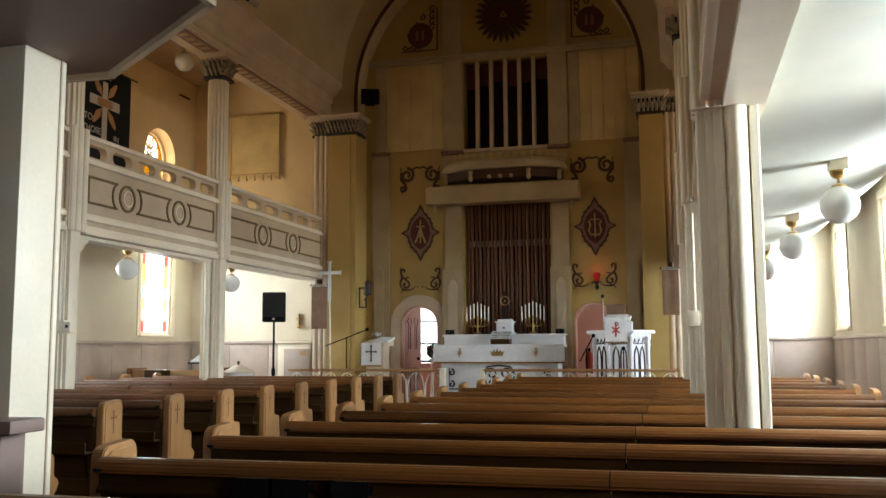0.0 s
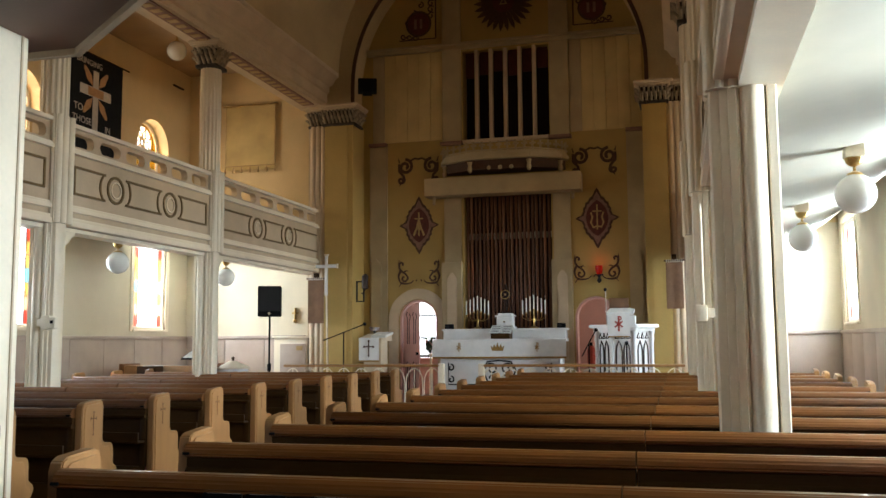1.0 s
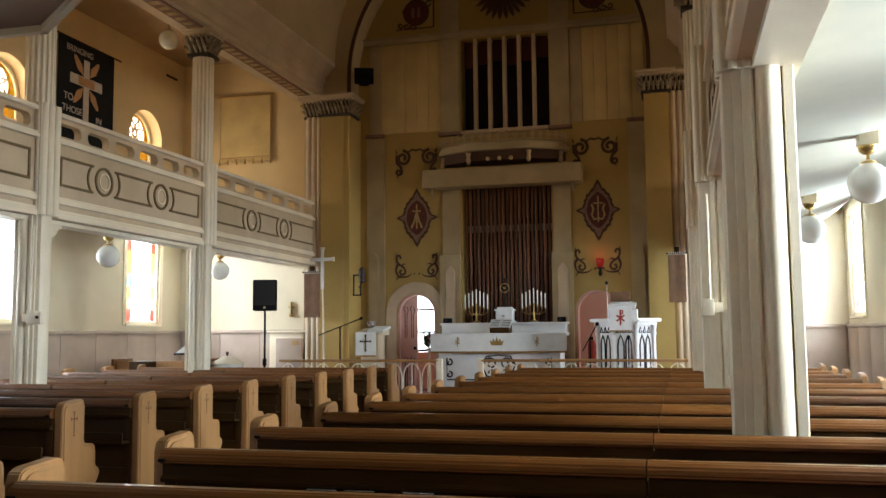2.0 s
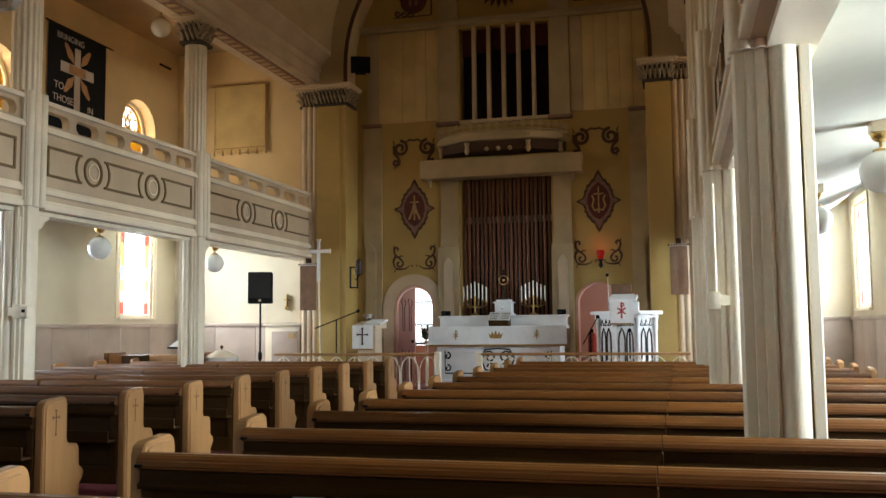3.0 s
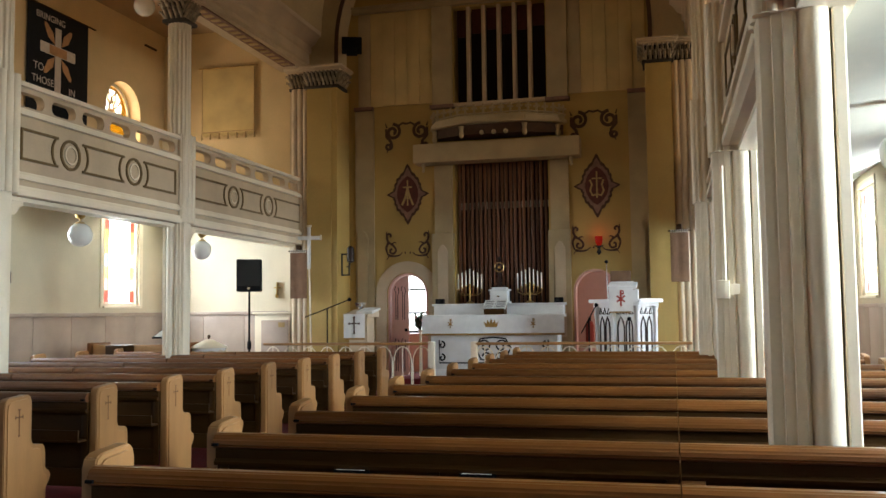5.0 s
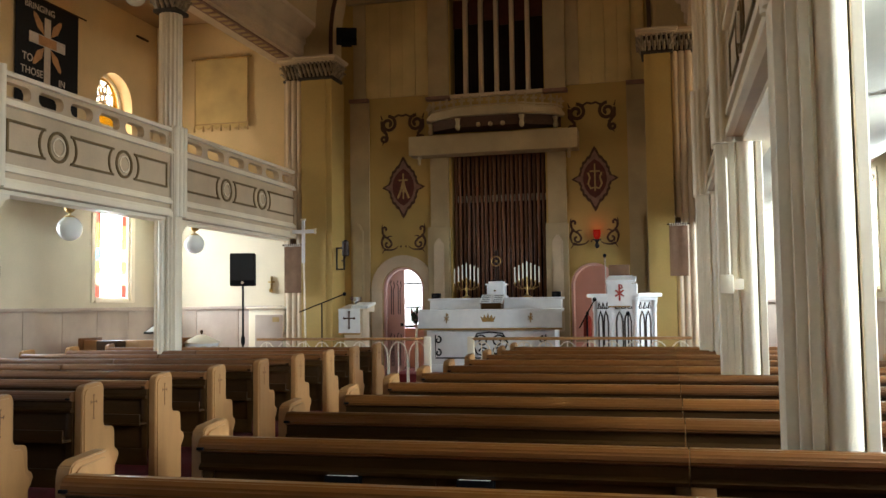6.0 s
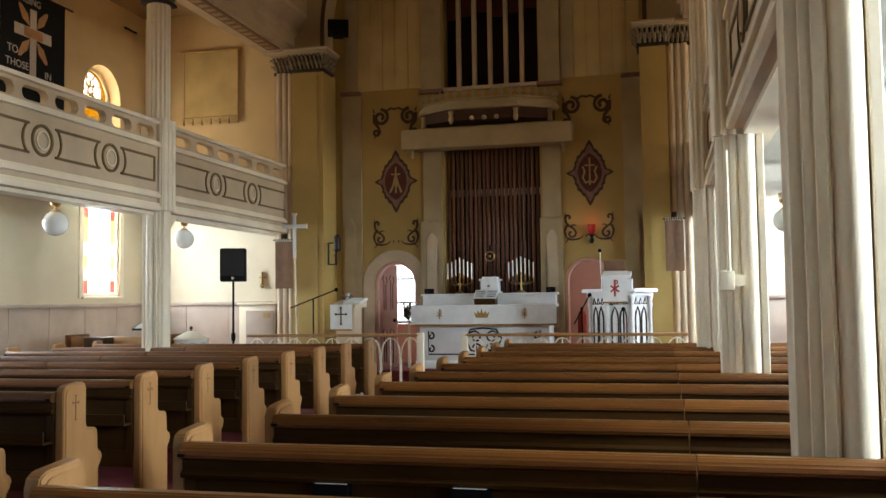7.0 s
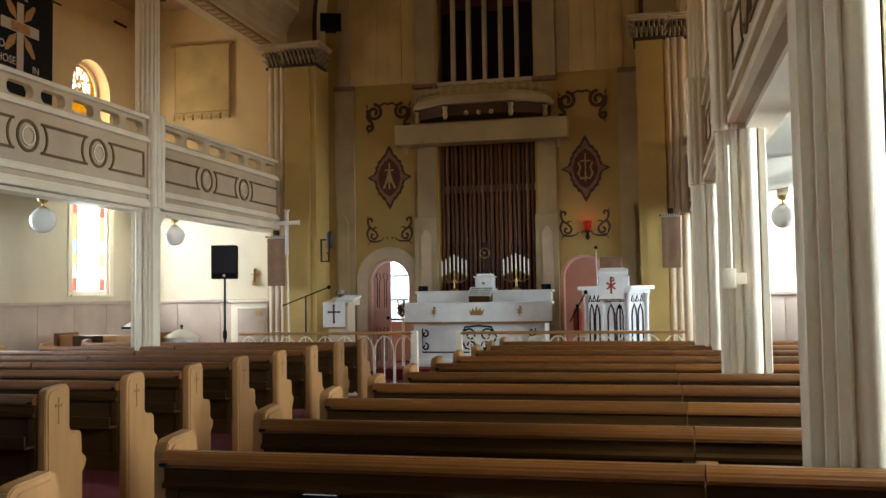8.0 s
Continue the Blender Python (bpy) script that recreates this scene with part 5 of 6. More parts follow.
mic_stand(-1.2, 13.1, ZF, 1.75, (0.11, 0.2), "black microphone stand leaning towards the pulpit")
mic_stand(-0.63, 12.95, ZF, 1.7, (0.0, 0.05), "black upright microphone stand before the pulpit")
mic_stand(-5.12, 13.0, ZF, 1.95, (0.36, 0.13), "black boom microphone stand beside the lectern")
root = thing("gooseneck_lamp", "thin pulpit reading lamp on a chrome stem", "lamp")
bm = bmesh.new()
tube(bm, [(-0.94, 13.35, 1.58), (-0.95, 13.34, 2.0), (-0.95, 13.32, 2.1)], 0.008)
part("stem", bm, CHROME, root)
bm = bmesh.new()
ball(bm, (-0.95, 13.31, 2.12), 0.028, 10)
part("head", bm, BLACK, root)

# ---- lectern ----
root = thing("lectern", "grey-white lectern with a sloping book rest", "lectern")
part("column", boxes((-4.92, -4.62, 13.4, 13.75, ZF, 1.36), bevel=0.012), GREYW, root)
part("base", boxes((-4.98, -4.56, 13.34, 13.8, ZF, 0.36), bevel=0.012), GREYW, root)
bm = bmesh.new()
prism(bm, [(13.25, 1.36), (13.8, 1.36), (13.8, 1.46), (13.76, 1.48), (13.25, 1.4)], "x", -4.96, -4.56)
part("book_rest", bm, GREYW, root)
root = thing("lectern_fall", "white lectern cloth with a dark embroidered cross", "cloth")
part("cloth", boxes((-4.94, -4.60, 13.225, 13.235, 1.04, 1.41)), CLOTHW, root)
bm = bmesh.new()
ribbon(bm, [(-4.77, 1.12), (-4.77, 1.36)], 0.02, 13.22, 13.225)
ribbon(bm, [(-4.85, 1.265), (-4.69, 1.265)], 0.02, 13.219, 13.225)
for x, z in ((-4.77, 1.12), (-4.77, 1.36), (-4.85, 1.265), (-4.69, 1.265)):
    prism(bm, arc(x, z, 0.018, 0, 360, 10)[:-1], "y", 13.218, 13.225)
part("cross", bm, PATTERN, root)
part("fringe", boxes((-4.94, -4.60, 13.222, 13.236, 1.02, 1.045)), GOLDINK, root)
root = thing("silver_bowl", "round bright metal bowl on the lectern", "bowl")
bm = bmesh.new()
lathe(bm, [(0.05, 1.478), (0.02, 1.5), (0.08, 1.53), (0.1, 1.59), (0.095, 1.59)], -4.85, 13.76, 16)
part("bowl", bm, CHROME, root)
root = thing("open_book", "open book lying on the lectern", "book")
bm = bmesh.new()
prism(bm, [(13.3, 1.412), (13.7, 1.474), (13.69, 1.51), (13.29, 1.45)], "x", -4.76, -4.5)
part("pages", bm, PAPER, root)

# ---- processional cross, banners and wall fittings by the arch ----
root = thing("processional_cross", "white wooden processional cross on a tall pole", "cross")
bm = bmesh.new()
tube(bm, [(-5.72, 13.85, ZF), (-5.78, 13.88, 2.2)], 0.016)
part("pole", bm, WHITE, root)
part("shaft", boxes((-5.81, -5.755, 13.865, 13.895, 2.15, 2.85), bevel=0.008), MARBLE, root)
part("crossbar", boxes((-5.98, -5.585, 13.862, 13.898, 2.63, 2.69), bevel=0.008), MARBLE, root)
bm = boxes((-6.0, -5.975, 13.86, 13.9, 2.62, 2.70), (-5.59, -5.565, 13.86, 13.9, 2.62, 2.70), (-5.825, -5.74, 13.86, 13.9, 2.84, 2.87), bevel=0.006)
part("finials", bm, WHITE, root)
part("stand", boxes((-5.85, -5.6, 13.72, 13.98, ZF, ZF + 0.05), bevel=0.01), OAK, root)


def cloth_banner(x0, x1, z0, z1, y):
    root = thing("wall_banner", "plain brown woven banner hanging from a bracket", "banner", "brown banners on the piers")
    bm = bmesh.new()
    n = 12
    front, back = [], []
    for i in range(n + 1):
        x = x0 + (x1 - x0) * i / n
        front.append((x, y - 0.0025 * math.sin(i * 0.9)))
        back.append((x, y + 0.006 - 0.0025 * math.sin(i * 0.9)))
    prism(bm, front + back[::-1], "z", z0, z1)
    part("cloth", bm, CLOTHB, root)
    bm = bmesh.new()
    tube(bm, [(x0 - 0.03, y, z1 + 0.02), (x1 + 0.03, y, z1 + 0.02)], 0.013)
    part("rod", bm, OAKD, root)
    for i in range(8):
        x = x0 + (x1 - x0) * (i + 0.5) / 8
        part("loop", boxes((x - 0.008, x + 0.008, y - 0.016, y + 0.016, z1 - 0.01, z1 + 0.036)), PALEC, root)
    bm = boxes(((x0 + x1) / 2 - 0.04, (x0 + x1) / 2 + 0.04, y - 0.02, y + 0.06, z1 + 0.035, z1 + 0.12), bevel=0.01)
    part("bracket", bm, OAKD, root)


cloth_banner(-6.3, -6.0, 1.68, 2.46, 14.3)
cloth_banner(-0.05, 0.22, 1.84, 2.60, 14.28)
root = thing("wall_sconce", "black iron wall sconce on the ochre pier", "lamp")
part("back_frame", boxes((-5.40, -5.385, 14.34, 14.386, 2.05, 2.42), (-5.27, -5.255, 14.34, 14.386, 2.05, 2.42), (-5.40, -5.255, 14.34, 14.386, 2.05, 2.07), (-5.40, -5.255, 14.34, 14.386, 2.40, 2.42)), BLACKP, root)
bm = bmesh.new()
tube(bm, [(-5.3, 14.36, 2.2), (-5.22, 14.22, 2.2), (-5.18, 14.2, 2.26)], 0.012)
lathe(bm, [(0.03, 2.26), (0.06, 2.28), (0.055, 2.5), (0.02, 2.53)], -5.18, 14.2, 12)
part("lantern", bm, PIPED, root)
root = thing("arch_loudspeaker", "black loudspeaker bracketed high on the arch", "speaker")
bm = boxes((-0.17, 0.17, -0.12, 0.12, -0.1, 0.1), bevel=0.015)
o = part("case", bm, BLACK, root)
bm = boxes((-0.09, 0.09, -0.1, 0.06, -0.17, -0.1), bevel=0.015)
part("yoke", bm, BLACK, root)
bm = bmesh.new()
tube(bm, [(0, 0, 0), (-0.05, 0.3, 0.02)], 0.02)
part("bracket", bm, BLACK, root)
root.matrix_basis = pose(-5.17, 14.28, 5.93, -15, 0, 20)

# ---- lamps ----


def globe_lamp(x, y, z_globe, z_top, label):
    root = thing("globe_lamp", label, "lamp", "globe lamps", (x, y, 0))
    bm = bmesh.new()
    lathe(bm, [(0.068, z_top), (0.068, z_top - 0.012), (0.06, z_top - 0.04), (0.036, z_top - 0.062), (0.012, z_top - 0.07)], 0, 0, 20)
    part("canopy", bm, BRASS, root, "brass ceiling cup")
    part("ceiling_block", boxes((-0.07, 0.07, -0.07, 0.07, z_top, z_top + 0.12), bevel=0.008), WHITE, root)
    bm = bmesh.new()
    tube(bm, [(0, 0, z_top - 0.07), (0, 0, z_globe + 0.15)], 0.012)
    part("rod", bm, BRASS, root)
    bm = bmesh.new()
    lathe(bm, [(0.062, z_globe + 0.140), (0.056, z_globe + 0.158), (0.02, z_globe + 0.175)], 0, 0, 20)
    part("gallery_ring", bm, BRASS, root)
    bm = bmesh.new()
    ball(bm, (0, 0, z_globe), 0.155, 28)
    part("globe", bm, GLOBE, root, "unlit white opal glass globe")
    return root


for y in (6.7, 9.85, 13.2):
    globe_lamp(1.5, y, 2.46, 2.74, "opal glass globe lamp on a brass ceiling cup")
for y in (3.6, 7.0, 10.2, 13.3):
    globe_lamp(-7.4, y, 2.47, 2.74, "opal glass globe lamp on a brass ceiling cup")
for y in (8.4, 11.75):
    globe_lamp(-7.5, y, 6.0, 6.42, "opal glass globe lamp on a long rod in the gallery")
root = thing("spotlight_bar", "pair of small spotlights on the nave cornice", "lamp")
for dy in (0.0, 0.3):
    bm = bmesh.new()
    tube(bm, [(-5.86, 10.35 + dy, 6.3), (-5.84, 10.35 + dy, 6.42), (-5.76, 10.35 + dy, 6.44)], 0.014)
    tube(bm, [(-5.80, 10.32 + dy, 6.48), (-5.66, 10.42 + dy, 6.38)], [0.05, 0.065], 10)
    part("spotlight", bm, GREYW if dy else BLACK, root)
part("rail", boxes((-5.90, -5.82, 10.2, 10.8, 6.3, 6.325)), GREYW, root)
root = thing("spotlight_bar", "pair of small spotlights on the nave cornice", "lamp")
for dy in (0.0, 0.3):
    bm = bmesh.new()
    tube(bm, [(0.02, 10.35 + dy, 6.3), (0.0, 10.35 + dy, 6.42), (-0.06, 10.35 + dy, 6.44)], 0.014)
    tube(bm, [(-0.02, 10.32 + dy, 6.48), (-0.16, 10.42 + dy, 6.38)], [0.05, 0.065], 10)
    part("spotlight", bm, GREYW, root)
part("rail", boxes((-0.02, 0.06, 10.2, 10.8, 6.3, 6.325)), GREYW, root)

# ---- west aisle ----
root = thing("loudspeaker_stand", "tall black tripod stand carrying the loudspeaker", "speaker stand")
sx, sy = -6.83, 13.85
bm = bmesh.new()
tube(bm, [(sx, sy, 0.1), (sx, sy, 1.85)], 0.018)
part("pole", bm, BLACK, root)
bm = bmesh.new()
lathe(bm, [(0.03, 0.85), (0.034, 0.88), (0.034, 0.95), (0.03, 0.98)], sx, sy, 12)
part("collar", bm, BLACK, root)
for k in range(3):
    a = radians(120 * k + 30)
    bm = bmesh.new()
    tube(bm, [(sx, sy, 0.75), (sx + 0.45 * math.cos(a), sy + 0.45 * math.sin(a), 0.02)], 0.014)
    tube(bm, [(sx, sy, 0.25), (sx + 0.3 * math.cos(a), sy + 0.3 * math.sin(a), 0.26)], 0.008)
    part("leg", bm, BLACK, root)
root = thing("loudspeaker", "black box loudspeaker on a tall stand", "speaker")
o = part("cabinet", boxes((-0.2, 0.2, -0.15, 0.17, 0, 0.53), bevel=0.02), BLACK, root)
part("grille", boxes((-0.18, 0.18, -0.162, -0.15, 0.09, 0.51), bevel=0.004), BLACKP, root)
bm = bmesh.new()
prism(bm, arc(0, 0.05, 0.022, 0, 360, 12)[:-1], "y", -0.155, -0.15)
part("badge", bm, GREYW, root)
root.matrix_basis = pose(sx, sy, 1.80, 0, 0, 22)

root = thing("font", "white stone font with a domed lid and small finial", "font")
fx, fy = -6.66, 12.2
bm = bmesh.new()
lathe(bm, [(0.25, 0), (0.25, 0.1), (0.12, 0.2), (0.1, 0.6), (0.16, 0.7), (0.225, 0.76), (0.24, 0.80), (0.24, 0.94), (0.2, 0.94)], fx, fy, 16)
part("bowl", bm, MARBLE, root)
bm = bmesh.new()
lathe(bm, [(0.262, 0.94), (0.265, 0.955), (0.245, 0.968), (0.19, 0.995), (0.12, 1.03), (0.06, 1.06), (0.0, 1.067)], fx, fy, 24)
part("lid", bm, WHITE, root)
bm = bmesh.new()
lathe(bm, [(0.012, 1.06), (0.012, 1.085), (0.026, 1.10), (0.018, 1.125), (0.0, 1.135)], fx, fy, 10)
part("finial", bm, OAKD, root)
for k in range(10):
    a = radians(36 * k + 18)
    c = Vector((fx + 0.241 * math.cos(a), fy + 0.241 * math.sin(a), 0.87))
    u = Vector((-math.sin(a), math.cos(a), 0))
    bm = bmesh.new()
    tube(bm, [c + u * 0.055 * math.cos(2 * math.pi * q / 12) + Vector((0, 0, 0.032 * math.sin(2 * math.pi * q / 12))) for q in range(13)], 0.008, 5)
    part("carved_oval", bm, GREYW, root)
root = thing("music_stand", "dark music stand holding white sheets", "music stand")
bm = bmesh.new()
tube(bm, [(-6.93, 11.6, 0.02), (-6.93, 11.6, 1.12)], 0.012)
part("pole", bm, BLACK, root)
bm = bmesh.new()
prism(bm, [(11.45, 1.10), (11.8, 1.24), (11.8, 1.255), (11.45, 1.12)], "x", -7.13, -6.78)
part("desk", bm, BLACK, root)
bm = bmesh.new()
prism(bm, [(11.47, 1.125), (11.8, 1.257), (11.8, 1.262), (11.47, 1.132)], "x", -7.11, -6.80)
part("sheet", bm, PAPER, root)
bm = bmesh.new()
for k in range(3):
    a = radians(120 * k)
    tube(bm, [(-6.93, 11.6, 0.2), (-6.93 + 0.25 * math.cos(a), 11.6 + 0.25 * math.sin(a), 0.01)], 0.009)
part("tripod", bm, BLACK, root)
root = thing("choir_bench", "low honey oak bench beside the west wall", "bench")
part("seat", boxes((-8.4, -6.9, 11.95, 12.3, 0.45, 0.5), bevel=0.01), OAK, root)
part("backrest", boxes((-8.4, -6.9, 11.9, 11.95, 0.5, 1.0), bevel=0.012), OAK, root)
part("end_panel", boxes((-8.46, -8.4, 11.85, 12.35, 0.0, 1.03), bevel=0.012), OAKH, root)
part("end_panel", boxes((-6.9, -6.84, 11.85, 12.35, 0.0, 1.03), bevel=0.012), OAKH, root)
solid("wooden_box", boxes((-7.98, -7.66, 11.6, 11.84, 0.0, 1.0), bevel=0.012), OAKD, "dark brown wooden box beside the choir bench", "box")
bm = boxes((-6.74, -6.72, 14.70, 14.75, 1.7, 1.98), (-6.79, -6.67, 14.705, 14.745, 1.87, 1.895), bevel=0.004)
ball(bm, (-6.73, 14.7, 1.74), 0.035, 10)
solid("wall_cross", bm, BRASS, "small brass cross on the aisle wall", "cross")
root = thing("aisle_cupboard", "white painted cupboard built below the dado", "cupboard")
part("body", boxes((-7.05, -6.32, 14.5, 14.7, 0, 1.42), bevel=0.01), WHITE, root)
part("top", boxes((-7.08, -6.30, 14.46, 14.7, 1.42, 1.46), bevel=0.01), WHITE, root)
part("door", boxes((-6.92, -6.42, 14.485, 14.5, 0.12, 1.32), bevel=0.006), PANELP, root)
part("label_plate", boxes((-6.6, -6.48, 14.478, 14.485, 1.2, 1.28)), GILT, root)
for x, y, s in ((XL + 0.17, 7.2, 1), (XR - 0.17, 7.2, -1)):
    root = thing("thermostat_box", "white control box strapped to a column", "control box", "control boxes on the columns")
    part("case", boxes((x - 0.05, x + 0.05, y - 0.07, y + 0.04, 1.5, 1.64), bevel=0.01), WHITE, root)
    part("strap", boxes((x - s * 0.12, x, y - 0.04, y - 0.01, 1.53, 1.61), bevel=0.004), WHITE, root)
    bm = bmesh.new()
    tube(bm, [(x - s * 0.02, y - 0.05, 1.64), (x - s * 0.02, y - 0.03, 2.5)], 0.012)
    part("conduit", bm, WHITE, root)
root = thing("thermostat", "small white thermostat with a dark dial", "thermostat")
part("case", boxes((XL + 0.215, XL + 0.29, 7.13, 7.2, 1.51, 1.62), bevel=0.01), WHITE, root)
part("display", boxes((XL + 0.235, XL + 0.27, 7.126, 7.13, 1.56, 1.59)), BLACK, root)
solid("switch_plate", boxes((WL, WL + 0.015, 10.75, 10.87, 1.9, 2.06), bevel=0.004), PIPED, "dark switch plate on the aisle wall", "switch")

# ---- banners in the west gallery ----
root = thing("gallery_banner", "black felt banner with a pale cross and lettering", "banner")
bx = WL + 0.03
part("cloth", boxes((bx, bx + 0.008, 11.06, 12.46, 4.35, 6.03)), CLOTHK, root)
bm = bmesh.new()
tube(bm, [(bx + 0.0, 11.0, 6.04), (bx + 0.0, 12.66, 6.04)], 0.014)
part("rod", bm, OAKD, root)
cyb, czb = 11.74, 5.42
fx0 = bx + 0.008
bm = boxes((fx0, fx0 + 0.004, cyb - 0.07, cyb + 0.07, 4.6, czb + 0.36))
part("cross_upright", bm, PALEC, root, "pale felt")
part("crossbar", boxes((fx0, fx0 + 0.006, cyb - 0.4, cyb + 0.4, czb - 0.08, czb + 0.08)), PALEC, root, "pale felt")
part("centre_patch", boxes((fx0, fx0 + 0.008, cyb - 0.2, cyb + 0.2, czb - 0.07, czb + 0.07), bevel=0.003), TANC, root, "tan felt")
for sy2 in (-1, 1):
    for sz2 in (-1, 1):
        bm = bmesh.new()
        u = Vector((0.62 * sy2, 0.78 * sz2)).normalized()
        w = Vector((-u.y, u.x))
        c0 = Vector((cyb, czb)) + u * 0.12
        o = [c0, c0 + u * 0.16 + w * 0.07, c0 + u * 0.34 + w * 0.035, c0 + u * 0.38, c0 + u * 0.34 - w * 0.035, c0 + u * 0.16 - w * 0.07]
        prism(bm, [(p.x, p.y) for p in o], "x", fx0, fx0 + 0.005)
        part("petal", bm, TANC, root, "tan felt")


def lettering(text, y, z, size, root, x):
    cu = bpy.data.curves.new("lettering", "FONT")
    cu.body, cu.size, cu.extrude = text, size, 0.002
    cu.materials.append(PALEC)
    ob = new("lettering", cu)
    ob.parent = root
    ob.matrix_local = Matrix.Translation((x, y, z)) @ Matrix(((0, 0, 1, 0), (1, 0, 0, 0), (0, 1, 0, 0), (0, 0, 0, 1)))
    ob["label"] = "pale felt letters"


lettering("BRINGING", 11.24, 5.84, 0.14, root, fx0 + 0.003)
lettering("TO", 11.2, 5.05, 0.16, root, fx0 + 0.003)
lettering("THOSE", 11.17, 4.86, 0.155, root, fx0 + 0.003)
lettering("IN", 12.0, 4.82, 0.15, root, fx0 + 0.003)

root = thing("gold_banner", "faded gold cloth banner with a scalloped hem", "banner")
gy = 14.70
GZ = 0.16
pts = [(-8.2, 5.70 + GZ), (-8.2, 4.52 + GZ)]
n = 6
for i in range(n):
    a, b = -8.2 + 1.04 * i / n, -8.2 + 1.04 * (i + 1) / n
    pts += [(a + (b - a) * k / 6, 4.52 + GZ - 0.07 * math.sin(math.pi * k / 6)) for k in range(1, 7)]
pts.append((-7.16, 5.70 + GZ))
bm = bmesh.new()
prism(bm, pts, "y", gy, gy + 0.01)
part("cloth", bm, CLOTHG, root)
bm = bmesh.new()
tube(bm, [(-8.26, gy, 5.71 + GZ), (-7.1, gy, 5.71 + GZ)], 0.015)
part("rod", bm, BRASS, root)
for i in range(n + 1):
    x = -8.2 + 1.04 * i / n
    bm = bmesh.new()
    lathe(bm, [(0.0, 4.40 + GZ), (0.02, 4.42 + GZ), (0.014, 4.47 + GZ), (0.008, 4.52 + GZ)], x, gy, 8)
    part("tassel", bm, GILT, root)
bm = bmesh.new()
tube(bm, [(-8.2, gy - 0.002, 4.54 + GZ), (-7.16, gy - 0.002, 4.54 + GZ)], 0.01, 6)
tube(bm, [(-8.19, gy - 0.002, 5.7 + GZ), (-8.19, gy - 0.002, 4.54 + GZ)], 0.008, 6)
tube(bm, [(-7.17, gy - 0.002, 5.7 + GZ), (-7.17, gy - 0.002, 4.54 + GZ)], 0.008, 6)
part("braid", bm, GILT, root)
solid("picture_hook_rail", boxes((WL, WL + 0.03, 14.1, 14.45, 6.2, 6.23)), OAKD, "short dark rod fixed to the gallery wall", "rod")

# ---- rear gallery, its post and the low partition ----
root = thing("gallery_rear", "brown-painted underside of the rear gallery with a moulded edge", "gallery")
root["kind"] = "structure"
zs = 2.67
edge = [(-6.0, 2.58), (-2.42, 2.60), (-1.5, 1.90), (-1.5, -5.0), (-6.0, -5.0)]
bm = bmesh.new()
prism(bm, edge, "z", zs, zs + 0.25)
part("soffit", bm, SOFFIT, root)
bm = bmesh.new()
for off, z0, z1 in ((0.03, zs - 0.03, zs + 0.05), (0.06, zs + 0.05, zs + 0.3), (0.09, zs + 0.3, zs + 0.36)):
    for a, b in zip(edge[:3], edge[1:4]):
        A, B = Vector((*a, 0)), Vector((*b, 0))
        d = (B - A).normalized()
        nn = Vector((-d.y, d.x, 0))
        q = [A - d * 0.02, B + d * 0.02, B + d * 0.02 + nn * off, A - d * 0.02 + nn * off]
        prism(bm, [(p.x, p.y) for p in q], "z", z0, z1)
part("moulded_edge", bm, GREYW, root)
part("parapet", boxes((-1.54, -1.5, -5.0, 1.88, zs + 0.36, zs + 1.2), (-6.0, -2.42, 2.53, 2.57, zs + 0.36, zs + 1.2)), GREYW, root)
root = thing("gallery_post", "white painted square post under the rear gallery", "post")
part("shaft", boxes((-2.79, -2.53, 2.16, 2.44, 0.2, zs), bevel=0.006), WHITE, root)
part("base", boxes((-2.82, -2.50, 2.13, 2.47, 0, 0.2), bevel=0.01), WHITE, root)
part("corner_bead", boxes((-2.53, -2.524, 2.395, 2.405, 0.2, zs)), GREYW, root)
root = thing("low_partition", "pinkish brown low partition with a moulded cap", "partition")
part("panel", boxes((-3.07, -2.42, 1.99, 2.13, 0, 1.0)), SOFFIT, root)
part("cap", boxes((-3.12, -2.32, 1.92, 2.125, 1.0, 1.055), bevel=0.012), SOFFIT, root)

# ---- hymn books in the racks ----


def hymn_book(x, y, lean, h=0.2):
    root = thing("hymn_book", "black hymn book with pale page edges in a pew rack", "book", "hymn books in the pew racks", (x, y, 0.616))
    part("cover", boxes((-0.07, -0.066, 0.0, 0.042, 0, h), (-0.07, 0.07, -0.003, 0.0, 0, h), (-0.07, 0.07, 0.042, 0.045, 0, h)), BLACK, root)
    part("page_block", boxes((-0.066, 0.052, 0.0, 0.042, 0.003, h - 0.002)), PAPER, root)
    root.matrix_basis = pose(x, y, 0.616, -lean, 0, 0)


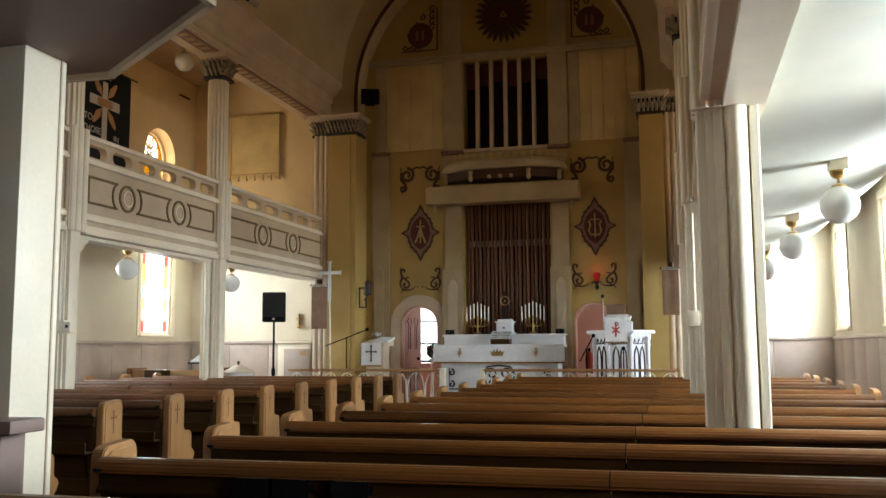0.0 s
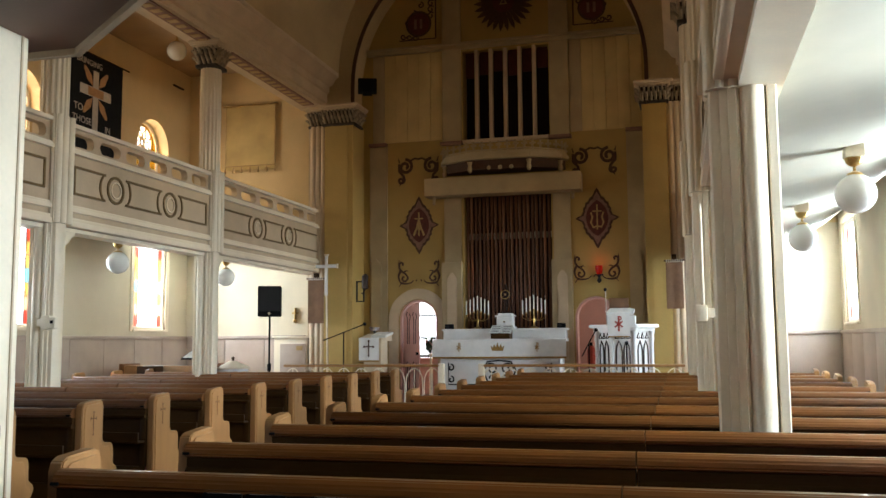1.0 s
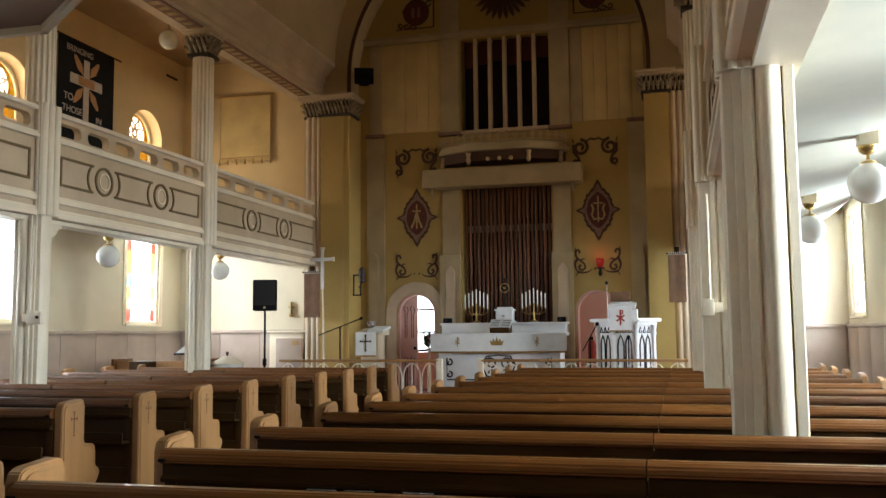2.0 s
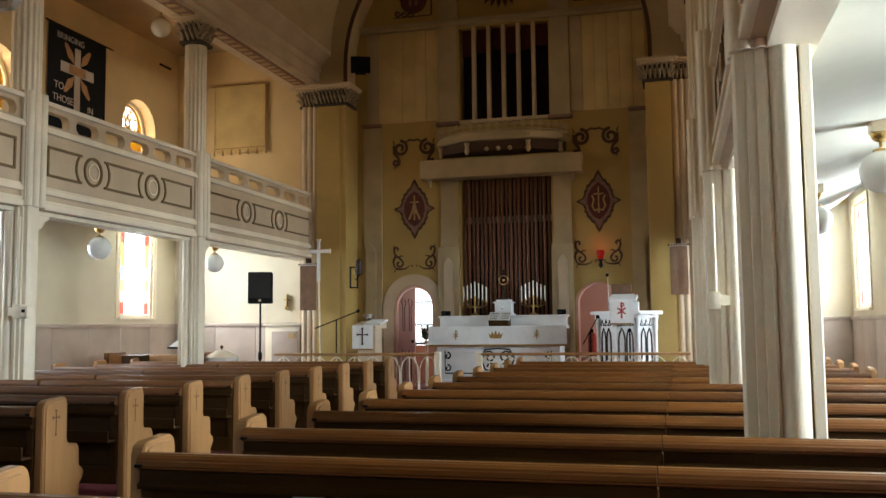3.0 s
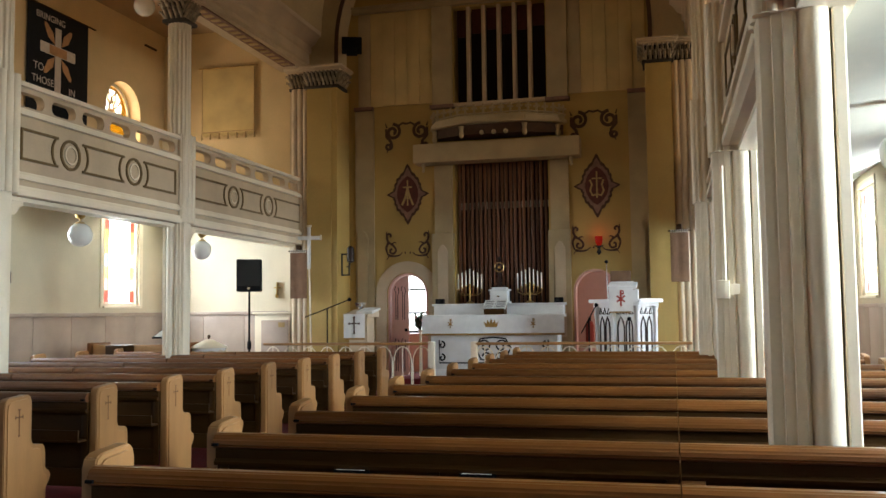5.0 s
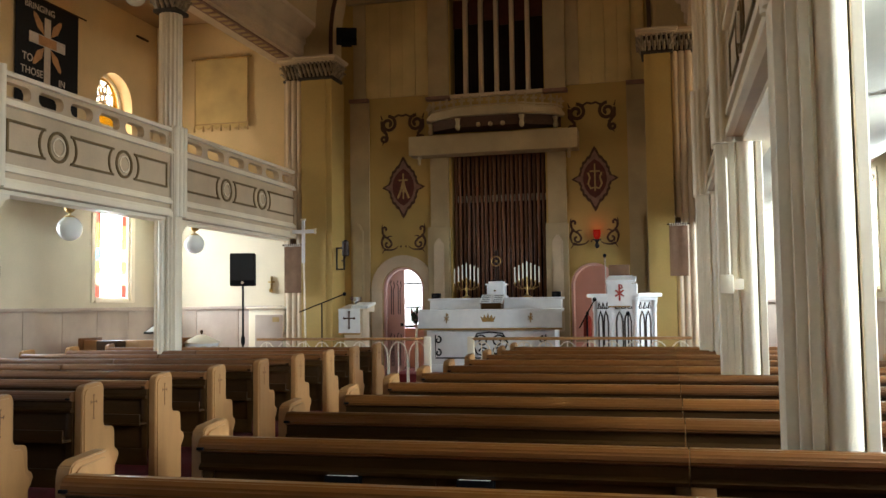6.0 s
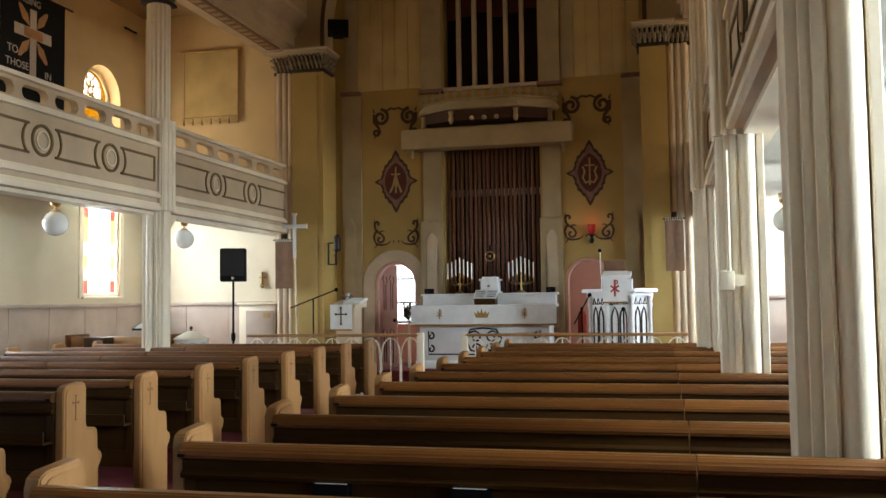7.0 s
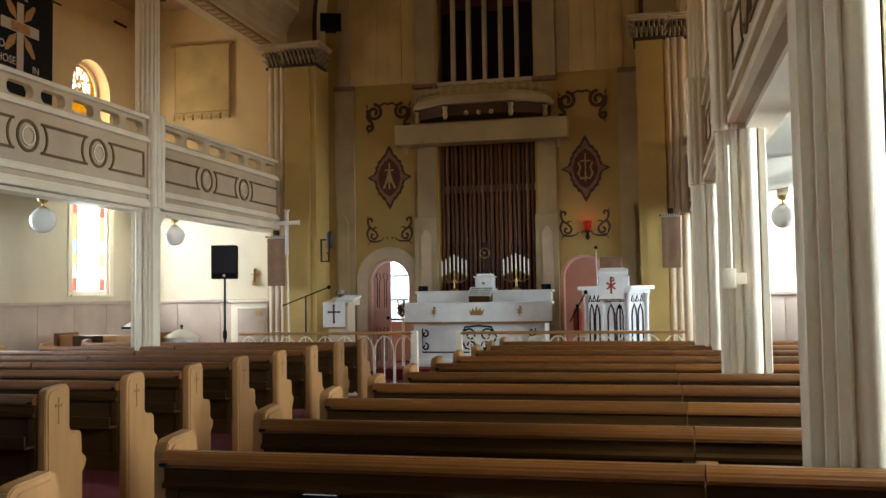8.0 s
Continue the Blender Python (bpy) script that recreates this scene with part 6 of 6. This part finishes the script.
for x, y in ((-1.30, ROWS_R[6]), (-1.145, ROWS_R[6]), (-0.92, ROWS_R[6]), (-1.33, ROWS_R[8]), (-0.8, ROWS_R[8]), (-1.25, ROWS_R[7]), (-1.095, ROWS_R[7]), (-0.86, ROWS_R[7])):
    hymn_book(x, y - 0.072, 2, 0.172 if y > 3 else 0.166 if y > 2.5 else 0.25)

root = thing("fire_extinguisher", "red fire extinguisher standing on a white shelf", "fire extinguisher")
bm = bmesh.new()
lathe(bm, [(0.07, 0.8), (0.075, 0.82), (0.075, 1.15), (0.05, 1.22), (0.02, 1.24)], -1.5, 16.6, 16)
part("cylinder", bm, REDINK, root)
bm = bmesh.new()
lathe(bm, [(0.025, 1.24), (0.025, 1.3)], -1.5, 16.6, 10)
part("valve", bm, BLACK, root)
solid("vestry_table", boxes((-1.9, -1.0, 16.4, 17.0, 0.76, 0.8), (-1.86, -1.8, 16.44, 16.5, 0, 0.76), (-1.1, -1.04, 16.44, 16.5, 0, 0.76), (-1.86, -1.8, 16.9, 16.96, 0, 0.76), (-1.1, -1.04, 16.9, 16.96, 0, 0.76), bevel=0.006), WHITE, "white painted table in the vestry", "table")
root = thing("flower_stand", "slender white stand with a small flower spray beside the door", "flower stand")
bm = bmesh.new()
lathe(bm, [(0.12, ZF), (0.03, ZF + 0.05), (0.02, 1.1), (0.06, 1.14)], -4.02, 14.3, 12)
part("stand", bm, WHITE, root)
bm = bmesh.new()
for k in range(26):
    a, q = random.uniform(0, 6.28), random.uniform(0.02, 0.1)
    tube(bm, [(-4.02, 14.3, 1.14), (-4.02 + q * math.cos(a), 14.3 + q * math.sin(a), 1.2 + random.uniform(0, 0.22))], [0.006, 0.014], 5)
LEAF = mat("dark_green_leaf", (0.045, 0.075, 0.03), 0.6, var=0.3, scale=20)
part("leaves", bm, LEAF, root)
for k in range(12):
    a, q = random.uniform(0, 6.28), random.uniform(0.02, 0.1)
    bm = bmesh.new()
    ball(bm, (-4.02 + q * math.cos(a), 14.3 + q * math.sin(a), 1.2 + random.uniform(0, 0.16)), 0.025, 8)
    part("flower", bm, PINK, root)
